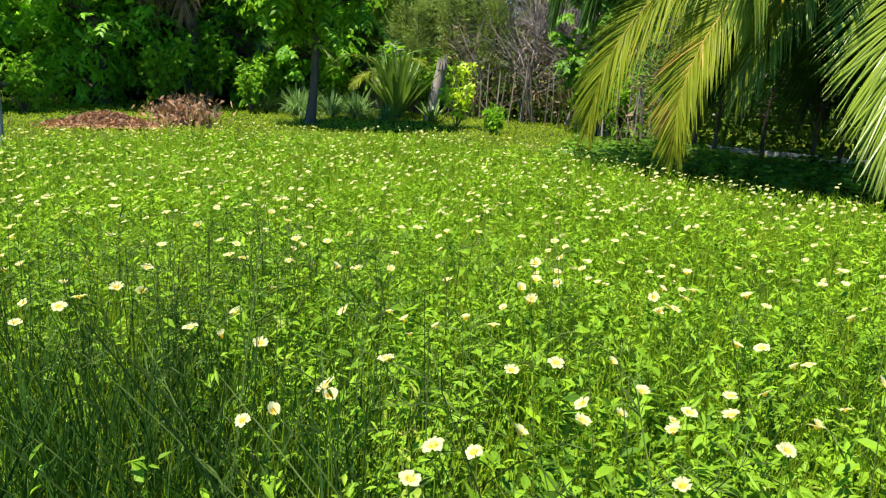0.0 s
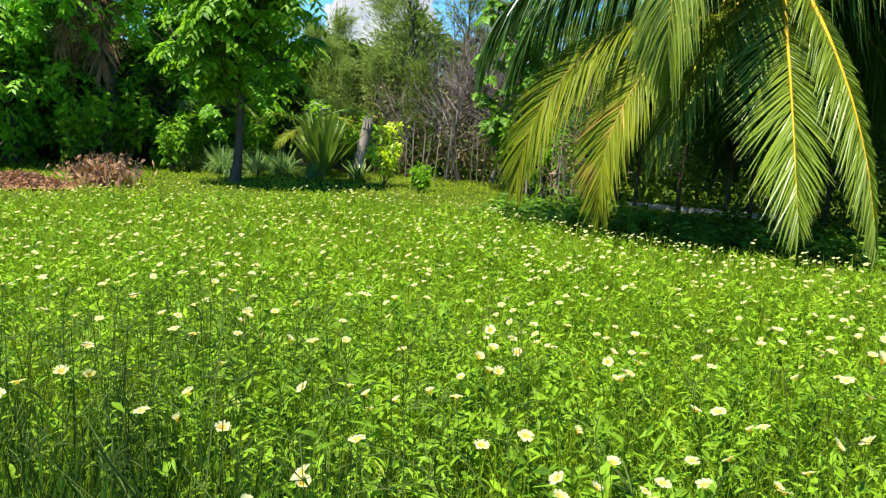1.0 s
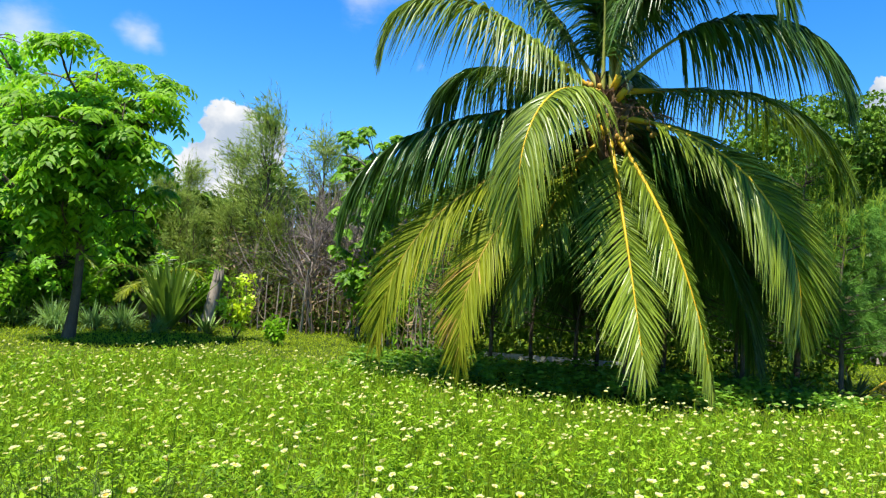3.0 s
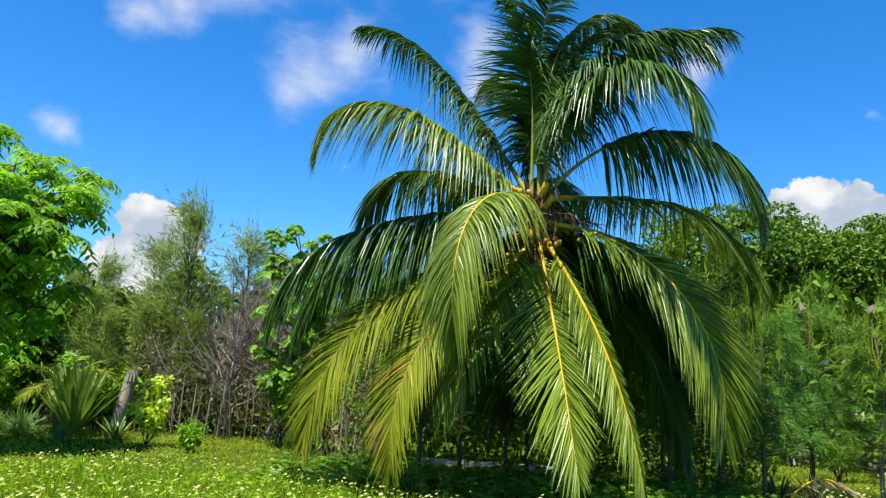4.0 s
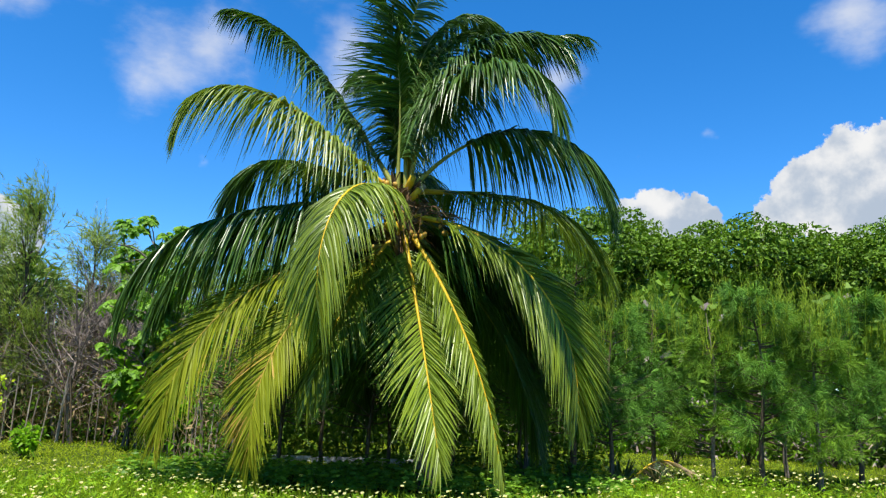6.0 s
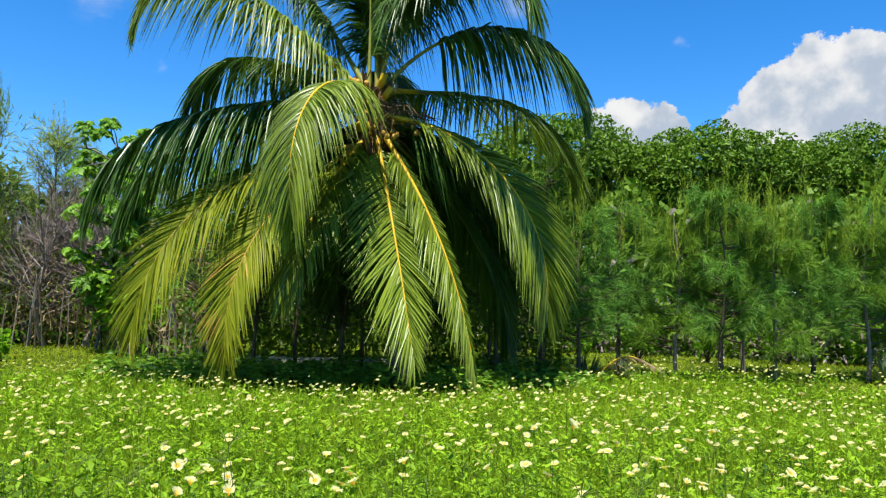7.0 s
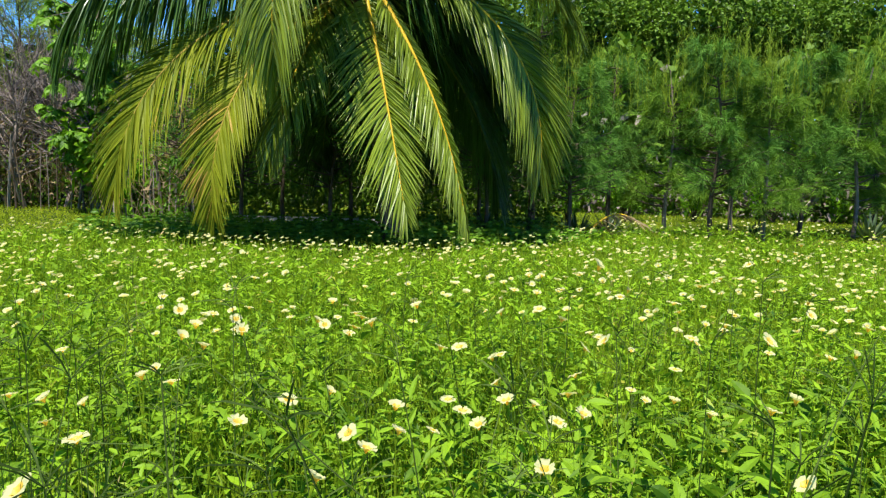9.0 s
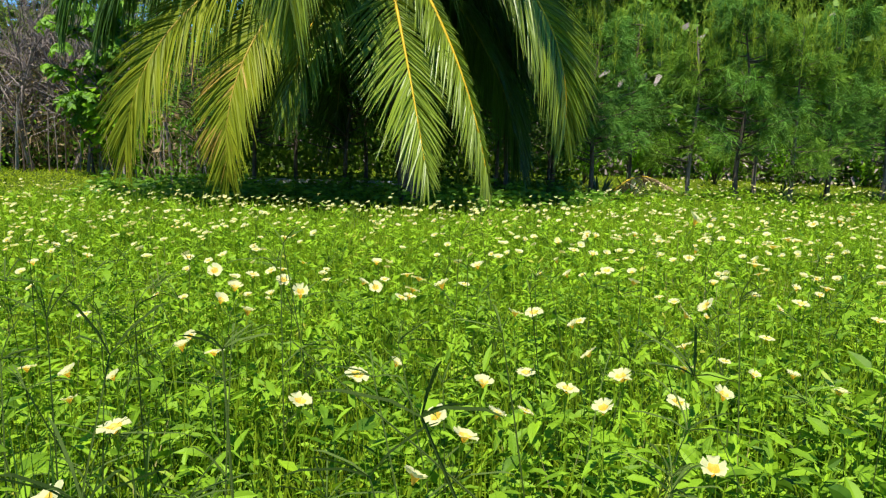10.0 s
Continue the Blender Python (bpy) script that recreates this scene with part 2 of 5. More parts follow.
M = {
    "soil": rough_stuff("meadow_soil", (0.02, 0.035, 0.006), (0.07, 0.10, 0.016), 0.7, 1.0, 0.6, 18, spec=0.0),
    "plant": leafy("meadow_leaf", (0.018, 0.075, 0.005), (0.22, 0.365, 0.014), 0.5, 0.24, 2.4, odd=(0.30, 0.31, 0.04), spec=0.08),
    "herb": leafy("broad_herb_leaf", (0.013, 0.056, 0.004), (0.185, 0.318, 0.015), 0.5, 0.24, 2.4, odd=(0.26, 0.33, 0.04), spec=0.10),
    "blade": leafy("grass_blade", (0.03, 0.09, 0.005), (0.27, 0.375, 0.018), 0.5, 0.34, 0.9, odd=(0.36, 0.31, 0.12), spec=0.1),
    "weed": leafy("shade_weed_leaf", (0.02, 0.07, 0.006), (0.15, 0.29, 0.022), 0.5, 0.3, 1.6, spec=0.2),
    "lawn": leafy("lawn_blade", (0.12, 0.20, 0.008), (0.29, 0.36, 0.022), 0.6, 0.45, 0.45, odd=(0.34, 0.25, 0.09), spec=0.1),
    "culm": leafy("grass_culm", (0.018, 0.042, 0.006), (0.08, 0.12, 0.025), 0.7, 0.2, 0.7, spec=0.05),
    # green taken almost to black: the shade deep in the tall grass is in this colour
    "rank": leafy("rank_grass_blade_shaded", (0.004, 0.021, 0.002), (0.036, 0.092, 0.008), 0.6, 0.2, 0.7, spec=0.15),
    "petal": leafy("cream_petal", (0.45, 0.437, 0.21), (0.59, 0.578, 0.30), 0.6, 0.38, 3.0, spec=0.1),
    "throat": leafy("yellow_throat", (0.60, 0.38, 0.03), (0.72, 0.48, 0.06), 0.5, 0.3, 3.0),
    "eye": rough_stuff("flower_centre", (0.62, 0.42, 0.03), (0.80, 0.58, 0.07), 60),
    "palm": leafy("palm_leaflet", (0.008, 0.032, 0.005), (0.057, 0.123, 0.012), 0.37, 0.15, 0.5, spec=0.33),
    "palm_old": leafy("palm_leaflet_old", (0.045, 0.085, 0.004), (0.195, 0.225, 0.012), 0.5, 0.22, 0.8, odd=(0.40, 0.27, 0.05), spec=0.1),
    "palm_mid": leafy("palm_leaflet_mid", (0.03, 0.065, 0.006), (0.185, 0.25, 0.018), 0.40, 0.22, 0.6, spec=0.32),
    "rachis": rough_stuff("yellow_rachis", (0.44, 0.27, 0.010), (0.62, 0.40, 0.02), 3, 0.5, 0.1, spec=0.2),
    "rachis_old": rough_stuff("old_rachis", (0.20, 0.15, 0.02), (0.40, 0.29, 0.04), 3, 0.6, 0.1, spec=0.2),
    "rachis_green": rough_stuff("green_rachis", (0.16, 0.19, 0.03), (0.32, 0.30, 0.06), 3, 0.45, 0.1),
    "palm_bark": rough_stuff("palm_bark", (0.05, 0.042, 0.032), (0.17, 0.14, 0.10), 3, 0.95, 0.7, 30, (1, 1, 5)),
    "fibre": rough_stuff("crown_fibre", (0.03, 0.018, 0.01), (0.24, 0.14, 0.06), 9, 0.95, 0.8, 60, (1, 1, 0.2)),
    "nut": rough_stuff("young_coconut", (0.26, 0.13, 0.015), (0.50, 0.30, 0.04), 6, 0.5, 0.1),
    "bark": rough_stuff("tree_bark", (0.035, 0.026, 0.018), (0.14, 0.105, 0.07), 5, 0.95, 0.8, 35, (1, 1, 0.3)),
    "pale_bark": rough_stuff("pale_bark", (0.08, 0.065, 0.05), (0.24, 0.20, 0.155), 5, 0.95, 0.6, 35, (1, 1, 0.3)),
    "stake": rough_stuff("weathered_stake", (0.14, 0.115, 0.09), (0.40, 0.345, 0.28), 5, 0.95, 0.6, 35, (1, 1, 0.3)),
    "needle": leafy("casuarina_needle", (0.010, 0.048, 0.010), (0.13, 0.275, 0.036), 0.6, 0.13, 1.9, spec=0.1),
    "needle_fresh": leafy("casuarina_needle_fresh", (0.025, 0.075, 0.008), (0.15, 0.27, 0.024), 0.6, 0.16, 1.9, spec=0.1),
    "shoot": leafy("casuarina_shoot", (0.07, 0.14, 0.010), (0.26, 0.35, 0.028), 0.6, 0.28, 1.6, spec=0.1),
    "needle_dry": leafy("casuarina_needle_dry", (0.045, 0.09, 0.018), (0.25, 0.33, 0.07), 0.6, 0.22, 0.7, spec=0.1),
    "bright": leafy("bright_leaf", (0.03, 0.11, 0.005), (0.21, 0.39, 0.02), 0.5, 0.5, 0.8, spec=0.2),
    "large_leaf": leafy("large_leaf", (0.022, 0.08, 0.006), (0.16, 0.32, 0.022), 0.5, 0.35, 0.8, spec=0.2),
    "dark": leafy("dark_leaf", (0.045, 0.16, 0.012), (0.25, 0.50, 0.03), 0.45, 0.50, 0.7, spec=0.25),
    "wood": leafy("woodland_leaf", (0.014, 0.045, 0.004), (0.105, 0.195, 0.011), 0.55, 0.14, 0.45, spec=0.15),
    "lime": leafy("lime_leaf", (0.22, 0.36, 0.015), (0.50, 0.60, 0.03), 0.4, 0.4, 2.0),
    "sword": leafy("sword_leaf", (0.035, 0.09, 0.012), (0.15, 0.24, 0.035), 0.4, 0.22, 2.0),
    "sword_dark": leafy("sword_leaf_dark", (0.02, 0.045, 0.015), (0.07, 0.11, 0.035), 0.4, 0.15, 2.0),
    "strap": leafy("grey_green_strap", (0.05, 0.11, 0.025), (0.17, 0.28, 0.08), 0.5, 0.3, 2.0, spec=0.2),
    "twig": leafy("dead_twig", (0.09, 0.07, 0.062), (0.28, 0.23, 0.20), 0.9, 0.0, 2.0, spec=0.1),
    "dry_leaf": leafy("dry_leaf", (0.10, 0.045, 0.022), (0.36, 0.19, 0.09), 0.8, 0.15, 5.0),
    "dry_grass": leafy("dry_stalk", (0.13, 0.09, 0.04), (0.30, 0.22, 0.11), 0.8, 0.2, 2.0),
    "concrete": rough_stuff("weathered_concrete", (0.07, 0.065, 0.055), (0.24, 0.22, 0.20), 1.5, 0.95, 0.5, 20),
    "kerb": rough_stuff("pale_concrete", (0.35, 0.34, 0.31), (0.55, 0.53, 0.49), 2, 0.9, 0.4, 20),
    "roof": rough_stuff("pale_blue_roof_sheet", (0.36, 0.42, 0.48), (0.55, 0.62, 0.68), 2, 0.5, 0.1),
    "render": rough_stuff("shed_wall", (0.30, 0.24, 0.20), (0.45, 0.38, 0.33), 2, 0.95, 0.3),
}

# ---------------------------------------------------------------- mesh tools
rng = np.random.default_rng(11)


class Heap:
    """Gathers four-sided faces."""

    def __init__(self):
        self.v, self.f, self.m, self.n = [], [], [], 0

    def add(self, vf, mat=0):
        v, f = vf
        self.v.append(v)
        self.f.append(f + self.n)
        self.m.append(np.full(len(f), mat) if np.isscalar(mat) else mat)
        self.n += len(v)
        return self

    def mesh(self, name, mats, smooth=False):
        me = bpy.data.meshes.new(name)
        v, f, mi = np.concatenate(self.v), np.concatenate(self.f), np.concatenate(self.m)
        me.vertices.add(len(v))
        me.vertices.foreach_set("co", v.astype(np.float32).ravel())
        me.loops.add(len(f) * 4)
        me.loops.foreach_set("vertex_index", f.astype(np.int32).ravel())
        me.polygons.add(len(f))
        me.polygons.foreach_set("loop_start", np.arange(0, len(f) * 4, 4, dtype=np.int32))
        for x in mats:
            me.materials.append(M[x])
        me.polygons.foreach_set("material_index", mi.astype(np.int32))
        me.polygons.foreach_set("use_smooth", np.full(len(f), smooth))
        me.update(calc_edges=True)
        me.validate()
        return me


def part(name, heap, mats, parent=None, label="", smooth=False):
    """One mesh object, under a thing or a part."""
    me = heap if isinstance(heap, bpy.types.Mesh) else heap.mesh(name, mats if isinstance(mats, (list, tuple)) else [mats], smooth)
    ob = new(name, me)
    if parent:
        ob.parent = parent
    if label:
        ob["label"] = label
    return ob


def unit(a):
    return a / np.maximum(np.linalg.norm(a, axis=-1, keepdims=True), 1e-9)


def strips(P, D, S, L, W, prof, droop=0.0, fold=0.0):
    """Many tapering blades: base P, way D, width way S, length L, half width W; prof: rows of (along, width)."""
    prof = np.asarray(prof, float)
    n, k = len(P), len(prof)
    L, W = np.broadcast_to(L, n), np.broadcast_to(W, n)
    dr = np.broadcast_to(droop, n)
    t = prof[:, 0]
    c = P[:, None] + D[:, None] * (L[:, None] * t)[..., None]
    c[..., 2] -= (dr * L)[:, None] * t**2
    half = (W[:, None] * prof[:, 1])[..., None] * S[:, None]
    if fold:
        N = unit(np.cross(S, D))[:, None] * (W[:, None] * prof[:, 1])[..., None] * fold
        V, cols = np.stack([c - half + N, c, c + half + N], 2), 3
    else:
        V, cols = np.stack([c - half, c + half], 2), 2
    i, j = np.meshgrid(np.arange(k - 1), np.arange(cols - 1), indexing="ij")
    q = (i * cols + j).ravel()
    f = np.stack([q, q + 1, q + cols + 1, q + cols], -1)
    F = (f[None] + (np.arange(n) * k * cols)[:, None, None]).reshape(-1, 4)
    return V.reshape(-1, 3), F


def tube(P, R, n=6):
    """A round limb along the points P with radii R."""
    P, R = np.asarray(P, float), np.asarray(R, float)
    T = unit(np.gradient(P, axis=0))
    ref = np.array((1.0, 0.13, 0.07)) if abs(T[0, 2]) > 0.6 else np.array((0.05, 0.1, 1.0))
    A = unit(np.cross(T, ref))
    B = np.cross(T, A)
    a = np.linspace(0, 2 * np.pi, n, endpoint=False)
    V = P[:, None] + R[:, None, None] * (np.cos(a)[None, :, None] * A[:, None] + np.sin(a)[None, :, None] * B[:, None])
    k = len(P)
    i, j = np.meshgrid(np.arange(k - 1), np.arange(n), indexing="ij")
    a0, b0 = (i * n + j).ravel(), (i * n + (j + 1) % n).ravel()
    return V.reshape(-1, 3), np.stack([a0, b0, b0 + n, a0 + n], -1)


def ball(c, r, k=8, squash=1.0):
    """A round body of quads, closed by tiny rings at its poles."""
    c = np.asarray(c, float)
    th = np.linspace(0.04, np.pi - 0.04, k)
    P = np.stack([np.zeros(k), np.zeros(k), -np.cos(th) * r * squash], -1) + c
    return tube(P, np.sin(th) * r, k + 2)


def box(lo, hi):
    """A plain block."""
    x, y, z = zip(lo, hi)
    v = np.array([(x[i], y[j], z[k]) for k in (0, 1) for j in (0, 1) for i in (0, 1)], float)
    f = np.array([(0, 2, 3, 1), (4, 5, 7, 6), (0, 1, 5, 4), (2, 6, 7, 3), (0, 4, 6, 2), (1, 3, 7, 5)])
    return v, f


def around(n):
    """Random unit vectors in the plane."""
    a = rng.uniform(0, 2 * np.pi, n)
    return np.stack([np.cos(a), np.sin(a), np.zeros(n)], -1)


def rand_dirs(n, up=0.0):
    v = rng.normal(size=(n, 3))
    v[:, 2] += up
    return unit(v)


def side_of(D):
    """A width way for each way D, turned at random about it."""
    r = unit(np.cross(D, rng.normal(size=D.shape)))
    return r


LEAF = [(0, 0.15), (0.3, 0.95), (0.65, 0.8), (1, 0.05)]
LEAF2 = [(0, 0.25), (0.45, 1.0), (1, 0.08)]
BLADE = [(0, 1.0), (0.35, 0.95), (0.7, 0.65), (1, 0.06)]
BLADE2 = [(0, 1.0), (0.55, 0.8), (1, 0.08)]
NEEDLE = [(0, 1.0), (1, 0.35)]
SCRAP = [(0, 0.9), (1, 0.4)]


# ---------------------------------------------------------------- ground
def smooth_noise(x, y, s, seed=0.0):
    return (np.sin(x * s + 1.3 + seed) * np.cos(y * s * 1.17 + 0.7 * seed) + 0.5 * np.sin(x * s * 2.3 - y * s * 1.9 + seed)) / 1.5


def make_ground():
    g = np.sinh(np.linspace(-6.2, 6.2, 150)) * 3.3
    X, Y = np.meshgrid(g, g, indexing="ij")
    near = np.exp(-(X**2 + Y**2) / 900)
    Z = (0.02 * smooth_noise(X, Y, 1.1) + 0.01 * smooth_noise(X, Y, 3.7, 2)) * near - 0.02
    n = len(g)
    i, j = np.meshgrid(np.arange(n - 1), np.arange(n - 1), indexing="ij")
    a = (i * n + j).ravel()
    h = Heap().add((np.stack([X, Y, Z], -1).reshape(-1, 3), np.stack([a, a + n, a + n + 1, a + 1], -1)))
    tagged(part("ground", h, "soil", smooth=True), "flat grassy soil under the flowering meadow", "ground", kind="structure")


make_ground()


# ---------------------------------------------------------------- meadow
HOME = np.array((0.2, -0.4))


def wedge(n, r0, r1, a0=-72, a1=48):
    """Random places in a ring sector before HOME; angles in degrees to the right of +y."""
    r = np.sqrt(rng.uniform(r0**2, r1**2, n))
    a = np.radians(rng.uniform(a0, a1, n))
    return np.stack([HOME[0] + r * np.sin(a), HOME[1] + r * np.cos(a)], -1)


def polar(p):
    d = p - HOME
    return np.hypot(d[:, 0], d[:, 1]), np.degrees(np.arctan2(d[:, 0], d[:, 1]))


def meadow_mask(p):
    """1 in the tall flowering meadow, 0 on the short lawn and in the palm's shade."""
    r, a = polar(p)
    edge = np.interp(a, [-76, -56, -40, -30, -19, -11, 4, 12, 20, 45], [9.4, 10.2, 11.0, 11.3, 10.0, 8.4, 8.4, 8.7, 11.0, 11.4]) + 0.4 * smooth_noise(p[:, 0], p[:, 1], 1.7)
    return np.clip((edge - r) / 0.8, 0, 1)


def height_at(p):
    x, y = p[:, 0], p[:, 1]
    r, a = polar(p)
    tall = np.interp(r, [2.5, 7.5], [0.41, 0.22]) + 0.12 * np.clip((r - 8) / 2, 0, 1) * np.clip((a - 8) / 8, 0, 1)
    return tall * (1 + 0.12 * smooth_noise(x, y, 1.3) + 0.14 * smooth_noise(x, y, 3.1, 4)) * (0.3 + 0.7 * meadow_mask(p))


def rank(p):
    """The corner overgrown by tall grass, its shade put into the dark blade colour, where few leafy plants stand."""
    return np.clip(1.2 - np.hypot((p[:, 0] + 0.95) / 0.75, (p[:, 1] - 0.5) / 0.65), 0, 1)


def plants(heap, p, leaves, size, prof, fold, low=0.6, mat=0):
    """Leafy stems: leaves stand out round each stem, more of them towards its top."""
    h = height_at(p) * rng.uniform(0.5, 1.1, len(p))
    lean = around(len(p)) * rng.uniform(0, 0.16, len(p))[:, None]
    base = np.concatenate([p, np.zeros((len(p), 1))], 1)
    up = unit(lean + np.array((0, 0, 1.0)))
    heap.add(strips(base, up, side_of(up), h, 0.0014, [(0, 1), (0.5, 0.8), (1, 0.5)]), mat)
    k = len(p) * leaves
    idx = np.repeat(np.arange(len(p)), leaves)
    t = rng.uniform(0.2, 1.0, k) ** low
    out = around(k)
    P = base[idx] + up[idx] * (h[idx] * t)[:, None] + out * rng.uniform(0.0, 0.02, k)[:, None]
    D = unit(out + np.array((0, 0, 1.0)) * rng.uniform(-0.4, 1.2, k)[:, None])
    S = unit(np.cross(D, np.array((0, 0, 1.0))) + rng.normal(size=(k, 3)) * 0.4)
    L = rng.uniform(0.4, 1.5, k) * size
    heap.add(strips(P, D, S, L, L * rng.uniform(0.11, 0.26, k), prof, rng.uniform(0, 0.35, k), fold), mat)


def blades(heap, p, lo, hi, width, prof, lean=0.5, droop=0.35, mat=0):
    k = len(p)
    P = np.concatenate([p, np.zeros((k, 1))], 1)
    D = unit(around(k) * rng.uniform(0.05, lean, k)[:, None] + np.array((0, 0, 1.0)))
    L = rng.uniform(lo, hi, k)
    heap.add(strips(P, D, side_of(D), L, width * rng.uniform(0.6, 1.3, k), prof, rng.uniform(0, droop, k)), mat)


def keep(p, lo=0.5):
    return p[rng.uniform(0, 1, len(p)) < np.maximum(meadow_mask(p), lo)]


def make_meadow():
    h = Heap()
    p = keep(wedge(1300, 0.55, 2.4), 0)
    p = p[(rng.uniform(0, 1, len(p)) > rank(p) * 1.1) & (np.hypot(p[:, 0], p[:, 1]) > 0.6)]
    green = rng.uniform(0, 1, len(p)) < 0.75
    close = np.hypot(p[:, 0], p[:, 1]) < 1.5
    plants(h, p[green & close], 22, 0.040, LEAF, 0.35, 1.0, 1)
    plants(h, p[green & ~close], 22, 0.040, LEAF2, 0.35, 1.0, 1)
    plants(h, p[~green], 22, 0.034, LEAF2, 0.35, 1.0)
    plants(h, keep(wedge(700, 2.4, 3.4), 0), 21, 0.036, LEAF2, 0, 0.6, 1)
    plants(h, keep(wedge(1000, 2.4, 3.7), 0), 21, 0.034, LEAF2, 0)
    plants(h, keep(wedge(2000, 3.7, 5.0), 0), 14, 0.036, LEAF2, 0)
    plants(h, keep(wedge(3000, 5.0, 6.6), 0), 14, 0.036, SCRAP, 0)
    plants(h, keep(wedge(8500, 6.6, 12.6), 0), 8, 0.048, SCRAP, 0)
    # broad-leaved herbs close to the path
    p = np.stack([rng.uniform(0.0, 1.6, 150), rng.uniform(0.6, 1.7, 150)], -1)
    plants(h, p, 12, 0.050, LEAF, 0.3, 0.45, 1)
    # the meadow beside and behind the walker
    p = wedge(1500, 0.9, 8.0, 46, 290)
    plants(h, p, 10, 0.085, SCRAP, 0)
    tagged(part("meadow_plants", h, ["plant", "herb"]), "dense leafy green plants filling the sunny meadow", "meadow plants", kind="stuff")
    g = Heap()
    p = wedge(23000, 0.5, 3.4)
    p = p[np.hypot(p[:, 0], p[:, 1]) > 0.4]
    blades(g, p, 0.14, 0.46, 0.0024, BLADE, 0.7, 0.5)
    p = keep(wedge(26000, 3.4, 6.8), 0.3)
    blades(g, p, 0.14, 0.40, 0.0034, BLADE2, 0.5, 0.4)
    p = keep(wedge(36000, 6.8, 12.6), 0.0)
    blades(g, p, 0.10, 0.27, 0.006, NEEDLE, 0.5, 0.4)
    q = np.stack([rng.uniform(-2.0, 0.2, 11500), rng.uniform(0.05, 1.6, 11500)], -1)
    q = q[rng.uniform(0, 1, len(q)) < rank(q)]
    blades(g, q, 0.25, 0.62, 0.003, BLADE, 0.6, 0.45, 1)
    # more of the shade-coloured blades, to darken the meadow towards the right
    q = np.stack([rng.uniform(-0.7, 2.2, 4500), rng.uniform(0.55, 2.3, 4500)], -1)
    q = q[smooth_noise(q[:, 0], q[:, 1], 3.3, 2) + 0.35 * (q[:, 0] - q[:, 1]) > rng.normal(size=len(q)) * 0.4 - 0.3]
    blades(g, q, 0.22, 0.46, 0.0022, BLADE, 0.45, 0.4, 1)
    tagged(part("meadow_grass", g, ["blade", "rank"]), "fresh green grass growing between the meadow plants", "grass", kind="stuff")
    l = Heap()
    p = wedge(65000, 6.0, 19.0)
    p = p[rng.uniform(0, 1, len(p)) > meadow_mask(p)]
    blades(l, p, 0.03, 0.10, 0.009, NEEDLE, 2.2, 0.3)
    blades(l, wedge(8000, 0.7, 9.0, 46, 290), 0.15, 0.4, 0.011, NEEDLE, 0.6, 0.3)
    blades(l, wedge(6000, 8.0, 16.0, 46, 290), 0.06, 0.14, 0.008, NEEDLE, 0.8, 0.3)
    tagged(part("lawn_grass", l, "lawn"), "short bright grass of the lawn round the meadow", "grass", kind="stuff")


make_meadow()


def culms(heap, p, lo, hi, tilt=0.25, width=0.0016):
    """Tall flowering grass: a bare stalk with a few narrow fingers at its tip."""
    k = len(p)
    P = np.concatenate([p, np.zeros((k, 1))], 1)
    D = unit(around(k) * rng.uniform(0.02, tilt, k)[:, None] + np.array((0, 0, 1.0)))
    L, dr = rng.uniform(lo, hi, k), rng.uniform(0, 0.3, k)
    for s in (0, 1):
        S = side_of(D)
        heap.add(strips(P, D, S, L, width, [(0, 1), (0.4, 0.9), (0.75, 0.8), (1, 0.6)], dr))
    tip = P + D * L[:, None]
    tip[:, 2] -= dr * L
    for s in range(7):
        F = unit(D * rng.uniform(0.2, 1.2, (k, 1)) + around(k) * rng.uniform(0.3, 1.0, (k, 1)))
        heap.add(strips(tip, F, side_of(F), rng.uniform(0.05, 0.12, k), width * 0.7, [(0, 0.5), (0.3, 1), (0.8, 1), (1, 0.4)], 0.35))
    for s in range(2):
        q = P + D * (L * rng.uniform(0.2, 0.6, k))[:, None]
        F = unit(D + around(k) * 0.8)
        heap.add(strips(q, F, side_of(F), rng.uniform(0.10, 0.22, k), width * 1.3, BLADE, 0.5))


def make_culms():
    h = Heap()
    n = 440
    left = np.stack([rng.uniform(-1.9, -0.05, n), rng.uniform(0.35, 2.0, n)], -1)
    left = left[rng.uniform(0, 1, n) < np.clip(0.8 - 0.75 * (left[:, 0] + 1.2), 0.06, 1)]
    culms(h, left, 0.45, 0.72)
    culms(h, np.stack([rng.uniform(-0.4, 1.9, 90), rng.uniform(0.75, 2.4, 90)], -1)[:60], 0.5, 0.72, 0.35)
    culms(h, np.stack([rng.uniform(-0.6, 0.9, 24), rng.uniform(0.42, 0.85, 24)], -1), 0.55, 0.80, 0.9, 0.0021)
    # long stalks that lean far over, before the walker's last step
    k = 26
    P = np.stack([rng.uniform(-0.7, 0.8, k), rng.uniform(0.36, 0.7, k), np.zeros(k)], -1)
    D = unit(around(k) * (1.0, 0.45, 0) + np.array((0, 0, 1.0)) * rng.uniform(0.5, 0.95, k)[:, None])
    L, dr = rng.uniform(0.95, 1.3, k), rng.uniform(0.05, 0.3, k)
    for s in (0, 1):
        h.add(strips(P, D, side_of(D), L, 0.0023, [(0, 1), (0.2, 1), (0.4, 0.9), (0.6, 0.8), (0.8, 0.7), (1, 0.4)], dr))
    culms(h, wedge(120, 2.2, 5.0), 0.40, 0.56, 0.35)
    tagged(part("tall_grass_stalks", h, "culm"), "dark thin grass stalks with fingered seed heads", "grass", kind="stuff")


make_culms()


